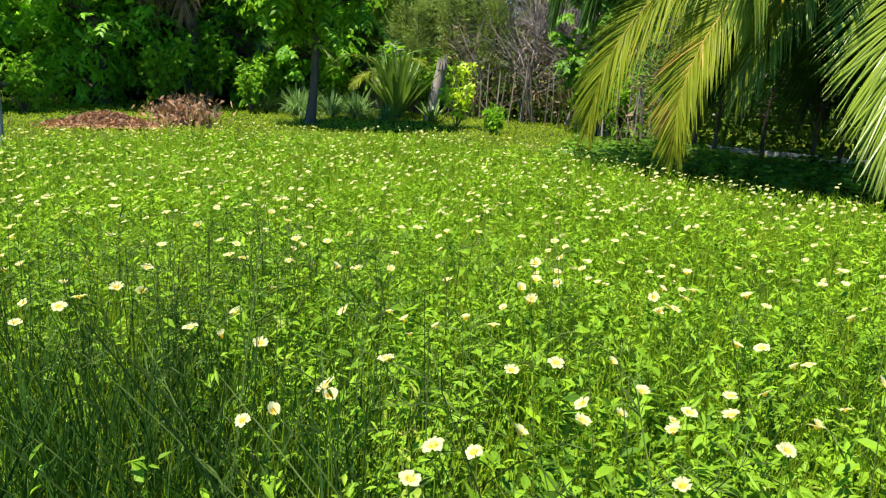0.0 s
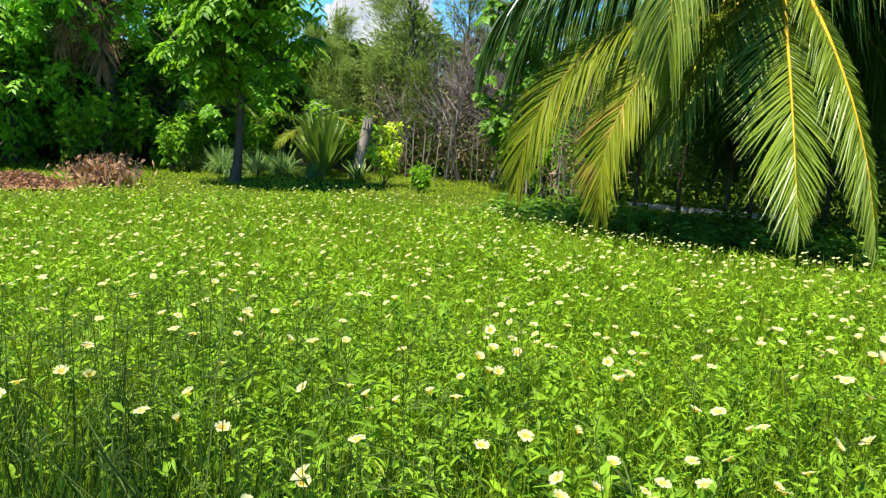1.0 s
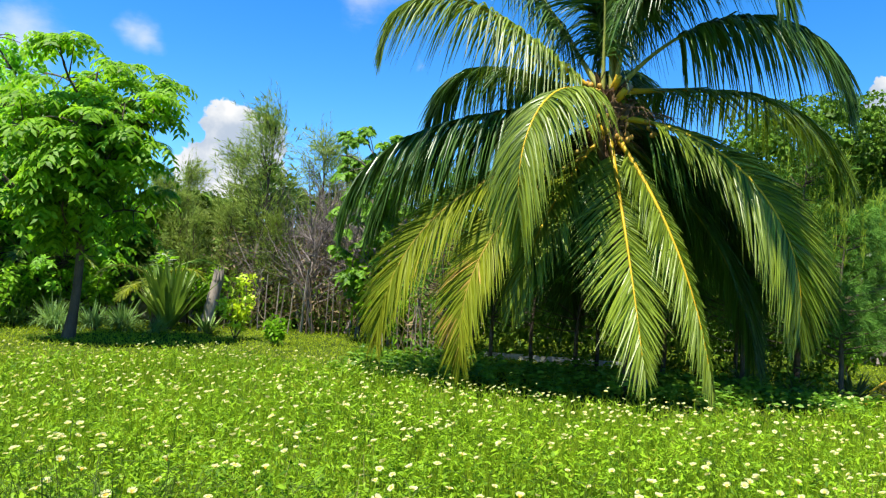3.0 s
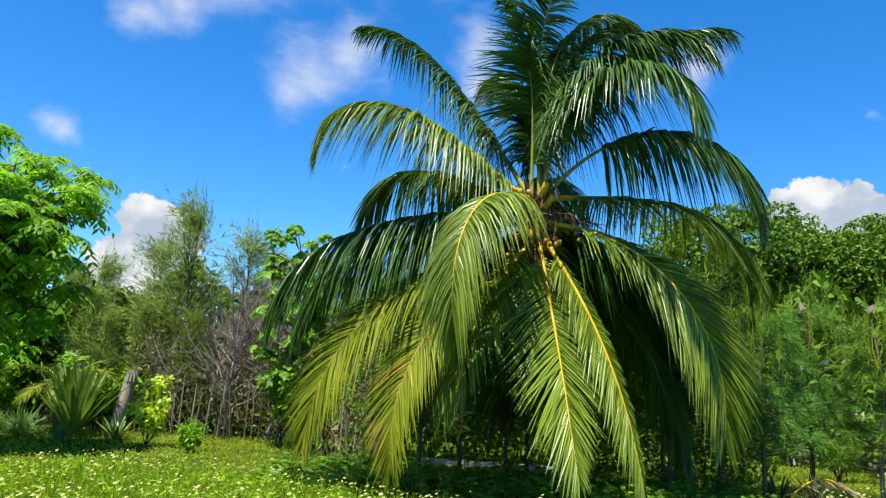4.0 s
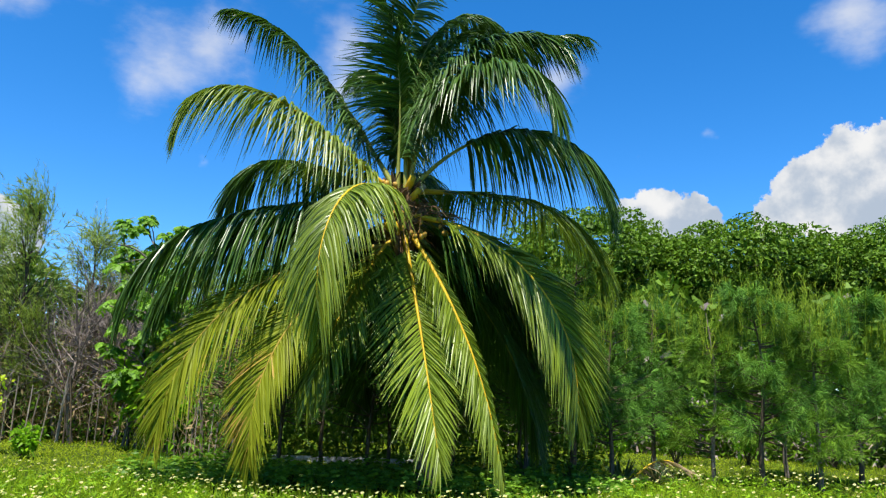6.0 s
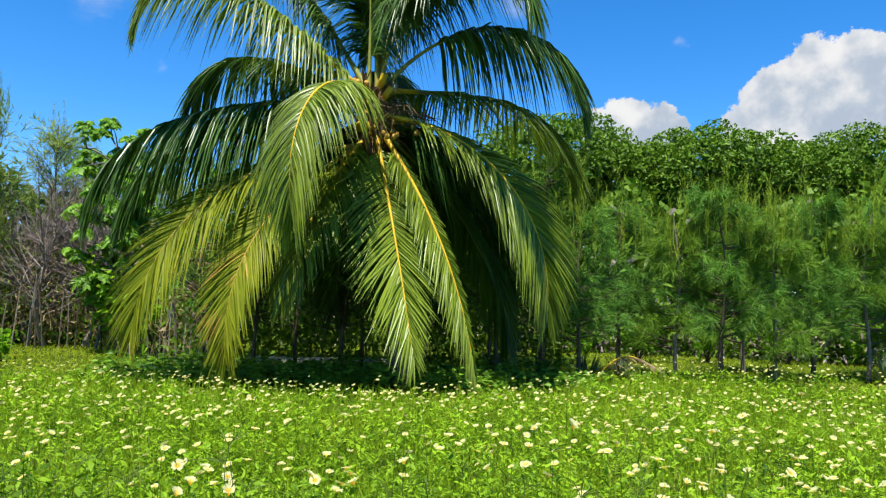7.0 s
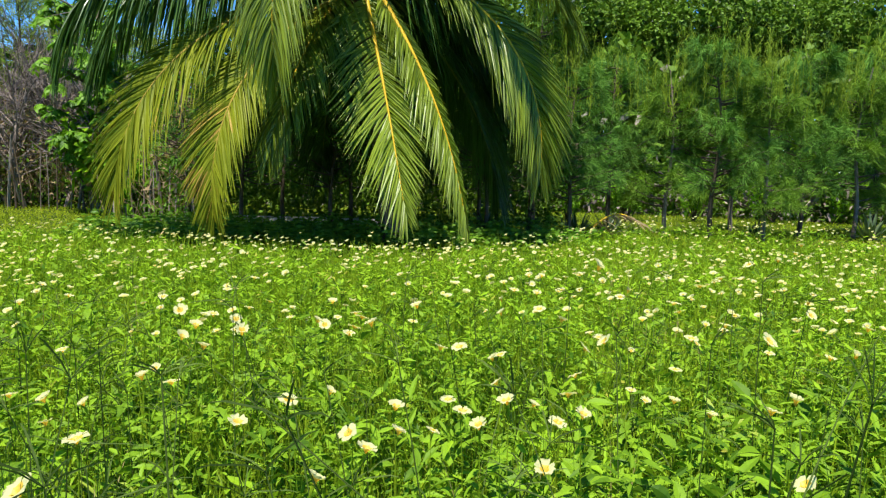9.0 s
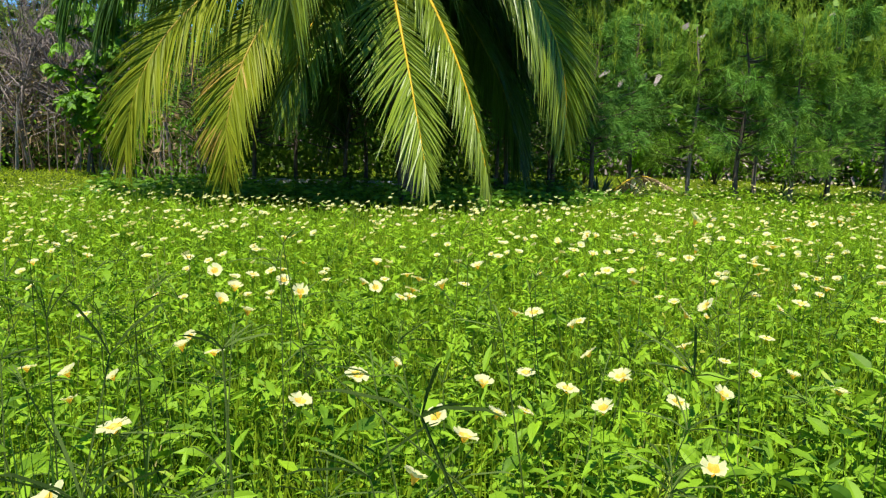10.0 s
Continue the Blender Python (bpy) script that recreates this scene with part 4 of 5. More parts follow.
def broad_tree(name, height, bare, rx, limbs, twigs, per_twig, leaf, width, leaf_mat, bark, trunk_r, label, feather=0, spread=0.35, lean=(0, 0), ry=None, group="", prof=LEAF2, fine_twigs=True, inner=0.0, dome=False, whorl=False):
    tree = new(name)
    ry = ry or rx
    wood, crown = Heap(), Heap()
    top = np.array((lean[0], lean[1], height * 0.82))
    s = np.linspace(0, 1, 12)[:, None]
    line = s * top + np.array((0.05, 0.04, 0)) * np.sin(s * 7)
    wood.add(tube(line, trunk_r * (1 - s[:, 0]) ** 0.7 + 0.012 + trunk_r * 0.5 * np.exp(-s[:, 0] * 25), 9))
    mid, rz = (bare + height) / 2, (height - bare) / 2
    tips, ways = [], []
    for i in range(limbs):
        z = rng.uniform(bare * 0.85, height * 0.72)
        a = 2.399 * i + rng.normal() * 0.3
        start = np.array([np.interp(z, line[:, 2], line[:, c]) for c in range(3)])
        v = np.array((math.cos(a) * rx, math.sin(a) * ry, 0)) * rng.uniform(0.5, 0.8)
        end = np.array((lean[0], lean[1], 0)) * (z / height) + v + np.array((0, 0, min(height * 0.93, z + rng.uniform(0.1, 0.45) * rz)))
        p = limb(wood, start, end, trunk_r * 0.38, 0.012, 0.1)
        for j in range(twigs):
            b = p[rng.integers(2, 7)]
            u = rand_dirs(1, 0.35)[0]
            e = b + u * np.array((rx, ry, rz * 0.8)) * rng.uniform(0.25, 0.55)
            q = (e - (0, 0, mid)) / np.array((rx, ry, rz))
            if np.linalg.norm(q) > 1.05:
                e = q / np.linalg.norm(q) * np.array((rx, ry, rz)) * rng.uniform(0.88, 1.05) + (0, 0, mid)
            if fine_twigs:
                limb(wood, b, e, 0.014, 0.004, 0.05, 4, 4)
            tips.append(e)
            ways.append(unit(e - b))
    tips, ways = np.array(tips), np.array(ways)
    if dome:
        # an even roof of clumps over the crown, and none that stands out of it
        size = np.array((rx, ry, rz))
        q = (tips - (0, 0, mid)) / size
        far = np.linalg.norm(q, axis=1)
        tips = q * np.minimum(1.0, 0.86 / far)[:, None] * size + (0, 0, mid)
        k = np.arange(48)
        up = 1 - (k + 0.5) / 48 * 0.95
        flat = np.sqrt(1 - up**2)
        roof = np.stack([flat * np.cos(2.399 * k), flat * np.sin(2.399 * k), up], -1) * rng.uniform(0.82, 0.99, (48, 1))
        tips = np.concatenate([tips, roof * size + (0, 0, mid)])
        ways = np.concatenate([ways, roof])
    idx = np.repeat(np.arange(len(tips)), per_twig)
    P = tips[idx] + rand_dirs(len(idx)) * spread * 1.7 * rng.uniform(0, 1, (len(idx), 1)) ** 0.45 * np.array((1, 1, 0.7))
    W = unit(ways[idx] * 0.6 + rand_dirs(len(idx)) + np.array((0, 0, -0.1)))
    if dome:
        # rounded clumps: leaves lie on the upper shell of each
        out = rand_dirs(len(idx), 0.45)
        big = rng.uniform(0.65, 1.25, len(tips))[idx][:, None]
        P = tips[idx] + out * spread * big * rng.uniform(0.75, 1.08, (len(idx), 1)) * np.array((1.15, 1.15, 0.75))
        W = unit(rand_dirs(len(idx)) + out * 0.5)
    if dome:
        # dense twiggy heart of each clump
        for e in tips:
            v, f = ball(e * (0.95, 0.95, 0.975), spread * 0.36, 5, 0.75)
            crown.add((v + rng.normal(size=v.shape) * spread * 0.10, f))
    if whorl:
        # leaves stand out all round the end of each twig and hang at their tips
        a = 2.399 * np.arange(len(idx)) + rng.normal(size=len(idx)) * 0.25
        P = tips[idx] - ways[idx] * rng.uniform(0, 0.16, (len(idx), 1))
        W = unit(np.stack([np.cos(a), np.sin(a), rng.uniform(0.05, 0.75, len(idx))], -1) + ways[idx] * 0.35)
        sprays(crown, P, W, feather, 6, leaf, width, 0.75, prof)
    elif feather:
        W = unit(W * np.array((1, 1, 0.5)))
        sprays(crown, P, W, feather, 6, leaf, width, 0.6, prof)
    else:
        crown.add(strips(P, W, side_of(W), leaf * rng.uniform(0.6, 1.3, len(P)), width, prof, 0.3))
    if inner:
        k = len(tips) * 14
        Q = np.repeat(tips, 14, 0) * (0.9, 0.9, 0.94) + rng.normal(size=(k, 3)) * min(spread * 0.5, 0.22)
        V = rand_dirs(k)
        crown.add(strips(Q - V * inner * 0.5, V, side_of(V), inner * rng.uniform(0.7, 1.3, k), inner * 0.33, SCRAP, 0.2))
    part("trunk", wood, bark, tree, smooth=True)
    part("crown", crown, leaf_mat, tree)
    return tagged(tree, label, "tree", group)


def casuarina(name, height, bare, r, branches, needles, mat, label, group, bark="bark", rise=0.0, wide=0.0036, stem=0.055):
    """Feathery tree: upswept thin branches hung with fine needles."""
    tree = new(name)
    wood, crown = Heap(), Heap()
    s = np.linspace(0, 1, 10)[:, None]
    line = s * np.array((0.1, 0.05, height * 0.97)) + np.array((0.06, 0.05, 0)) * np.sin(s * 6 + 1)
    wood.add(tube(line, stem * (1 - s[:, 0]) + 0.008, 7))
    for i in range(branches):
        if i % 4 == 0:
            z0, a0 = bare + (height * 0.96 - bare) * rng.uniform(0, 1) ** (1.15 if rise == 0 else 0.9), 2.399 * (i // 4)
        z = np.clip(z0 + rng.normal() * 0.10, bare, height * (0.96 if rise == 0 else 0.84))
        a = a0 + rng.normal() * 0.28
        f = (z - bare) / (height - bare)
        reach = r * (1.0 - 0.75 * f**1.6) * rng.uniform(0.6, 1.15)
        d = np.array((math.cos(a), math.sin(a), 0))
        start = np.array([np.interp(z, line[:, 2], line[:, c]) for c in range(3)])
        end = start + d * reach + np.array((0, 0, reach * (rise + rng.uniform(0.15, 0.6))))
        p = limb(crown, start, end, 0.012, 0.003, -0.04, 6, 4, 1)
        k = needles
        m = 7 if rise == 0 else 20
        tuft = rng.integers(0, m, k)
        t = (rng.uniform(0.2, 1.0, m) ** 0.7)[tuft]
        c = np.stack([np.interp(t, np.linspace(0, 1, 6), p[:, q]) for q in range(3)], -1) + (rng.normal(size=(m, 3)) * (0.05 if rise == 0 else 0.18))[tuft]
        D = unit(d * 0.7 + rand_dirs(m)[tuft] * 0.7 + rand_dirs(k) * 0.6 + np.array((0, 0, 0.4 + 0.9 * rise)) + d * rise * 0.3)
        crown.add(strips(c + D * rng.uniform(0, 0.08, (k, 1)), D, side_of(D), rng.uniform(0.08, 0.21, k) if rise == 0 else rng.uniform(0.12, 0.30, k), wide, NEEDLE, rng.uniform(0.1, 0.7, k)))
    # upright leading shoots
    for i in range(18):
        a, q = 2.399 * i, r * (0.7 if rise == 0 else 0.3) * math.sqrt(i / 18)
        p0 = np.array((math.cos(a) * q, math.sin(a) * q, height * (0.86 - 0.10 * q / r)))
        p1 = p0 + np.array((rng.normal() * 0.06, rng.normal() * 0.06, rng.uniform(0.4, 1.15) * (1 - 0.3 * q / r) * (1.0 if rise == 0 else 1.25)))
        limb(crown, p0 - (0, 0, 0.3), p1, 0.005, 0.002, 0.0, 4, 3, 2)
        k = 46
        c = p0 + (p1 - p0) * rng.uniform(-0.4, 1.0, (k, 1))
        D = unit(rand_dirs(k) * 0.55 + np.array((0, 0, 1.0)))
        crown.add(strips(c, D, side_of(D), rng.uniform(0.07, 0.17, k), 0.0042, NEEDLE, 0.1), 2)
    part("trunk", wood, bark, tree, smooth=True)
    part("crown", crown, [mat, "bark", "shoot" if rise == 0 else mat], tree)
    return tagged(tree, label, "tree", group)


def spread_copies(ob, rows):
    """Sets ob at the first row and copies of it at the others: x, y, turn, scale."""
    for i, (x, y, turn, sc) in enumerate(rows):
        m = pose(x, y, 0, 0, 0, turn) @ Matrix.Diagonal((sc, sc, sc, 1))
        if i:
            copy_thing(ob, m)
    x, y, turn, sc = rows[0]
    ob.matrix_basis = pose(x, y, 0, 0, 0, turn) @ Matrix.Diagonal((sc, sc, sc, 1))


rng = np.random.default_rng(23)


def make_trees():
    t = broad_tree("feather_leaved_tree", 5.95, 1.75, 1.6, 28, 5, 9, 0.165, 0.036, "bright", "bark", 0.075, "sunlit tree with drooping feathery bright green leaves", feather=0.50, lean=(0.15, 0), whorl=True)
    t.matrix_basis = pose(-9.0, 10.2, 0) @ Matrix.Diagonal((0.96, 0.96, 0.97, 1))
    # dense dark trees at the edge of the lawn
    d = broad_tree("dense_tree", 6.2, 0.2, 2.5, 24, 13, 3, 0.13, 0.032, "dark", "bark", 0.14, "dense dark green leafy tree behind the lawn", feather=0.40, spread=0.22, group="dense trees behind the lawn", inner=0.16)
    spread_copies(d, ((-14.6, 9.6, 0, 1.0), (-15.2, 6.0, 80, 1.0), (-13.2, 13.4, 150, 1.05), (-17.0, 11.0, 220, 1.25), (-14.2, 2.6, 30, 0.95)))
    # casuarina row
    c = casuarina("casuarina_tree", 2.95, 0.45, 0.92, 78, 215, "needle", "feathery dark green casuarina tree in a loose row", "casuarina trees in the row", stem=0.036)
    spread_copies(c, ((2.95, 10.3, 0, 0.85), (5.5, 10.9, 140, 1.0), (7.2, 11.5, 260, 1.0), (4.1, 12.0, 20, 0.97), (9.1, 12.3, 240, 1.06)))
    c = casuarina("casuarina_tree", 2.9, 0.35, 0.85, 68, 215, "needle_fresh", "feathery yellow-green casuarina tree in a loose row", "casuarina trees in the row", "pale_bark", stem=0.032)
    spread_copies(c, ((4.85, 11.2, 70, 0.94), (6.2, 10.7, 200, 0.92), (8.1, 11.4, 320, 1.0), (6.7, 12.6, 110, 1.08), (10.3, 12.6, 80, 1.08)))
    # close-set ones with bare stems, behind the palm
    g = casuarina("bare_stemmed_casuarina", 3.2, 0.7, 1.1, 54, 50, "needle", "casuarina with a bare lower stem in a dark thicket", "casuarinas of the dark thicket", wide=0.006, stem=0.03)
    spread_copies(g, [(-2.7 + 1.05 * (i % 6) + 0.4 * (i // 6 % 2) + rng.normal() * 0.12, 10.9 + 1.0 * (i // 6) + rng.normal() * 0.15, 77 * i, rng.uniform(0.9, 1.08)) for i in range(12)])
    # tall thin casuarinas behind the stake fence
    k = casuarina("tall_casuarina", 5.6, 0.5, 0.9, 112, 64, "needle_dry", "tall thin casuarina with dull olive needles", "tall casuarinas behind the fence", rise=1.2, wide=0.0098)
    spread_copies(k, ((-8.5, 15.9, 0, 1.0), (-9.9, 17.0, 90, 0.86), (-11.0, 16.4, 180, 0.75), (-7.6, 17.2, 250, 0.92), (-6.2, 17.6, 70, 0.8), (-10.6, 15.5, 130, 0.6), (-9.3, 15.6, 310, 0.55), (-8.0, 15.5, 20, 0.5), (-10.0, 15.2, 200, 0.5), (-11.9, 16.6, 60, 0.7), (-5.0, 17.4, 220, 0.72), (-6.8, 17.8, 40, 0.74), (-5.9, 18.2, 170, 0.72), (-7.4, 18.4, 290, 0.86)))
    # light green large-leaved tree by the palm
    b = broad_tree("large_leaved_tree", 4.95, 0.8, 1.4, 26, 4, 11, 0.105, 0.028, "large_leaf", "pale_bark", 0.06, "slender tree with bright green clustered leaves", feather=0.22, whorl=True)
    b.matrix_basis = pose(-4.95, 14.3, 0)
    # broadleaf wood in the distance
    w = broad_tree("woodland_tree", 7.75, 3.3, 3.2, 13, 5, 205, 0.098, 0.050, "wood", "bark", 0.2, "broad-crowned green tree in the distant wood", spread=0.53, dome=True, group="trees of the distant wood", prof=SCRAP, fine_twigs=False)
    rows = [(6.0 + 2.6 * i, 25.2 - 0.35 * i + 0.4 * (i % 2), 67 * i, (1.0, 0.90, 0.96, 0.90, 0.96, 0.89, 0.86)[i]) for i in range(7)] + [(2.8, 27.0, 40, 0.8), (0.2, 25.4, 250, 0.63)]
    spread_copies(w, rows)
    # more of the wood, farther off or mostly hidden
    w = broad_tree("woodland_tree", 7.6, 1.2, 3.3, 16, 5, 50, 0.15, 0.058, "wood", "bark", 0.2, "broad-crowned green tree in the distant wood", spread=0.52, dome=True, group="trees of the distant wood", prof=SCRAP, fine_twigs=False)
    rows = [(6.0 + 4.2 * i, 28.8 - 0.5 * i, 101 * i + 30, 0.9) for i in range(4)]
    rows += [(-9.0, 22.0, 10, 0.5), (-5.0, 23.0, 130, 0.6), (-2.5, 23.6, 200, 0.58), (-13.2, 21.0, 250, 0.52), (-18.5, 19.0, 300, 0.85), (-21.5, 13.5, 80, 0.8), (-15.8, 20.6, 20, 0.62)]
    spread_copies(w, rows)


make_trees()


# ---------------------------------------------------------------- shrubs and small plants
def rosette(name, leaves, length, width, mat, up, label, cat, group="", droop=(0, 0.22)):
    """Stiff sword leaves from one base."""
    ob = new(name)
    k = leaves
    el = np.radians(rng.uniform(up[0], up[1], k))
    a = around(k)
    D = unit(a * np.cos(el)[:, None] + np.array((0, 0, 1.0)) * np.sin(el)[:, None])
    S = unit(np.cross(D, np.array((0, 0, 1.0))))
    L, dr = length * rng.uniform(0.7, 1.1, k), rng.uniform(droop[0], droop[1], k)
    shape = [(0, 0.7), (0.3, 1), (0.6, 0.9), (0.85, 0.5), (1, 0.04)]
    if k > 100:
        tagged(part("foliage", Heap().add(strips(a * 0.05, D, S, L, width, shape, dr, 0.3)), mat, ob), kind="stuff")
    else:
        for i in range(k):
            part("leaf", Heap().add(strips(a[i:i + 1] * 0.05, D[i:i + 1], S[i:i + 1], L[i:i + 1], width, shape, dr[i:i + 1], 0.3)), mat, ob)
    part("base", Heap().add(ball((0, 0, 0.06), 0.10, 8, 1.0)), "bark", ob, smooth=True)
    return tagged(ob, label, cat, group)


def bush(name, height, r, leaves, leaf, width, mat, label, stems=9, group=""):
    ob = new(name)
    crown = Heap()
    tips = []
    for i in range(stems):
        wood = Heap()
        a = 2.399 * i
        e = np.array((math.cos(a) * r * rng.uniform(0.2, 0.9), math.sin(a) * r * rng.uniform(0.2, 0.9), height * rng.uniform(0.55, 0.98)))
        tips.append(limb(wood, (0, 0, 0), e, 0.012, 0.004, 0.05, 6, 5))
        part("stem", wood, "bark", ob, smooth=True)
    tips = np.concatenate([t[2:] for t in tips])
    idx = rng.integers(0, len(tips), leaves)
    D = rand_dirs(leaves, 0.3)
    crown.add(strips(tips[idx] + rng.normal(size=(leaves, 3)) * 0.06, D, side_of(D), leaf * rng.uniform(0.6, 1.3, leaves), width, LEAF, 0.3, 0.25))
    tagged(part("foliage", crown, mat, ob), kind="stuff")
    return tagged(ob, label, "shrub", group)


def make_shrubs():
    rosette("agave_plant", 90, 1.6, 0.06, "sword", (46, 88), "large green agave with long sword-shaped leaves", "agave plant").matrix_basis = pose(-9.3, 13.4, 0)
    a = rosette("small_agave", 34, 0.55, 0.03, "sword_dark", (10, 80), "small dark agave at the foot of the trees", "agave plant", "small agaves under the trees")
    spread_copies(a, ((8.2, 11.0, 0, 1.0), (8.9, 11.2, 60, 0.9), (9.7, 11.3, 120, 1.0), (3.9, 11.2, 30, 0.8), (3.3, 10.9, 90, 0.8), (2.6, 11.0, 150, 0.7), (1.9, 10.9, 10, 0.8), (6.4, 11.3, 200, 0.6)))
    y = rosette("yellow_agave", 26, 0.6, 0.03, "sword", (25, 85), "small yellow-green rosette plant by the wall", "plant")
    y.matrix_basis = pose(-8.2, 13.2, 0)
    bush("lime_shrub", 1.25, 0.38, 480, 0.12, 0.03, "lime", "yellow-green leafy shrub before the stake fence").matrix_basis = pose(-7.05, 12.3, 0)
    bush("low_shrub", 0.52, 0.28, 260, 0.11, 0.03, "bright", "small round green shrub on the lawn").matrix_basis = pose(-6.1, 12.0, 0)
    b = bush("garden_shrub", 1.3, 0.55, 560, 0.14, 0.035, "bright", "leafy bright green shrub under the trees", 12, "shrubs under the trees")
    spread_copies(b, ((-11.6, 11.2, 0, 1.0), (-12.6, 5.2, 90, 1.1), (-12.9, 7.0, 180, 0.9), (-12.2, 12.6, 40, 0.9), (-11.0, 13.3, 130, 1.2), (-10.1, 14.5, 200, 1.3), (-13.0, 11.2, 260, 1.3), (-9.5, 15.0, 20, 1.2), (-12.9, 9.9, 310, 1.2), (-4.7, 13.9, 90, 1.5), (-4.0, 13.0, 15, 1.1)))
    s = rosette("strap_leaved_clump", 200, 0.95, 0.011, "strap", (40, 88), "clump of grey-green strap-shaped leaves", "plant", "strap-leaved clumps", (0.2, 1.0))
    spread_copies(s, ((-10.8, 11.8, 0, 1.0), (-10.2, 12.2, 50, 0.9), (-9.6, 12.4, 110, 0.8), (-11.3, 12.4, 200, 1.0), (-8.8, 12.3, 260, 0.6), (-10.5, 11.6, 300, 0.75), (-11.9, 12.0, 20, 0.8), (-9.9, 12.7, 150, 1.0)))
    f = bush("field_shrub", 1.5, 0.75, 520, 0.13, 0.035, "bright", "yellow-green leafy shrub behind the casuarina row", 11, "shrubs behind the casuarinas")
    spread_copies(f, ((5.4, 14.7, 0, 1.0), (7.0, 15.0, 70, 0.9), (8.9, 15.2, 140, 1.05), (10.6, 15.4, 200, 0.9), (4.1, 14.6, 260, 0.85)))
    # low weeds in the palm's shade
    h = Heap()
    p = np.stack([rng.uniform(-3.6, 3.0, 900), rng.uniform(8.6, 11.2, 900)], -1)
    k = len(p)
    tall = (0.7 + 0.5 * smooth_noise(p[:, 0], p[:, 1], 2.5))[:, None]
    for i in range(7):
        P = np.concatenate([p, rng.uniform(0.03, 0.30, (k, 1)) * tall], 1) + rng.normal(size=(k, 3)) * (0.05, 0.05, 0.02)
        D = unit(around(k) + np.array((0, 0, 0.35)))
        h.add(strips(P, D, side_of(D), rng.uniform(0.06, 0.13, k), 0.022, LEAF2, 0.3))
    h.add(strips(np.concatenate([p, np.zeros((k, 1))], 1), unit(around(k) * 0.2 + np.array((0, 0, 1.0))), around(k), 0.26, 0.003, NEEDLE))
    tagged(part("shade_weeds", h, "weed"), "low leafy weeds in the shade of the palm", "weeds", kind="stuff")


make_shrubs()


def make_young_palm():
    """Young palm half hidden behind the trees."""
    ob = new("young_palm")
    c = np.array((0, 0, 1.25))
    part("trunk", Heap().add(tube([(0, 0, 0), (0.02, 0, 0.7), (0, 0, 1.3)], [0.12, 0.1, 0.09], 8)), "palm_bark", ob, smooth=True)
    for az, el, bend, length, kind in ((-15, 38, 75, 1.9, "palm_old"), (-60, 20, 80, 1.5, "palm_mid"), (-125, 45, 90, 1.7, "palm_mid"), (170, 45, 85, 1.7, "palm"), (110, 65, 70, 1.8, "palm"), (45, 55, 80, 1.8, "palm"), (-100, 5, 60, 1.3, "palm_old")):
        frond(ob, c, az, el, bend, length, kind, 44, leaf_len=0.5, droop=0.35, rib_mat="rachis_green")
    tagged(ob, "young palm with yellow-green fronds among the trees", "palm tree", "young palms under the trees")
    spread_copies(ob, ((-10.0, 13.9, 0, 0.78), (-12.4, 12.9, 130, 0.9)))


make_young_palm()


def make_fallen_frond():
    """Dry yellow frond lying across the grass at the foot of the casuarinas."""
    ob = new("fallen_frond")
    s = np.linspace(0, 1, 12)
    P = np.stack([-0.45 + 0.9 * s, 0.06 * np.sin(s * 3), 0.12 + 0.26 * np.sin(s * np.pi * 0.9)], -1)
    P[0, 2] = -0.02
    part("midrib", Heap().add(tube(P, 0.013 * (1 - s) + 0.004, 6)), "rachis", ob, "dry yellow midrib", smooth=True)
    k = 60
    t = np.repeat(np.linspace(0.15, 0.98, k // 2), 2)
    q = np.stack([np.interp(t, s, P[:, i]) for i in range(3)], -1)
    D = unit(np.stack([np.full(k, 0.7), np.tile((0.6, -0.6), k // 2), np.full(k, -0.25)], -1) + rng.normal(size=(k, 3)) * 0.12)
    tagged(part("foliage", Heap().add(strips(q, D, side_of(D), rng.uniform(0.16, 0.34, k), 0.008, BLADE2, 0.4)), "dry_grass", ob), kind="stuff")
    tagged(ob, "dry yellow palm frond lying in the grass", "palm frond").matrix_basis = pose(3.75, 10.4, 0, 0, 0, 8)


make_fallen_frond()


def make_far_palm():
    """Grown palm between the dark trees, some of its fronds dead and brown."""
    ob = new("shaded_palm")
    c = np.array((0, 0, 3.3))
    part("trunk", Heap().add(tube([(0, 0, 0), (0.05, 0, 1.6), (0, 0, 3.4)], [0.17, 0.14, 0.12], 9)), "palm_bark", ob, smooth=True)
    for az, el, bend, length, kind in ((-30, 45, 120, 2.5, "palm"), (-75, 35, 125, 2.4, "palm"), (-120, 40, 120, 2.4, "palm"), (-160, 50, 120, 2.5, "palm"), (-55, 75, 110, 2.6, "palm_mid"), (-100, 80, 90, 2.5, "palm_mid"), (30, 60, 100, 2.4, "palm"),
                                       (100, 60, 100, 2.4, "palm"), (160, 60, 100, 2.4, "palm"), (-45, -40, 45, 1.9, "dry_leaf"), (-90, -50, 38, 1.9, "dry_leaf"), (-135, -45, 40, 1.8, "dry_leaf"), (-68, -10, 70, 2.1, "dry_leaf")):
        frond(ob, c, az, el, bend, length, kind, 60, leaf_len=0.55, droop=0.8, rib_mat="rachis_green" if kind != "dry_leaf" else "fibre", say="dead brown hanging frond" if kind == "dry_leaf" else "dark green arching frond")
    tagged(ob, "coconut palm with dead brown fronds among dark trees", "palm tree").matrix_basis = pose(-14.0, 11.6, 0) @ Matrix.Diagonal((1.15, 1.15, 1.15, 1))


make_far_palm()


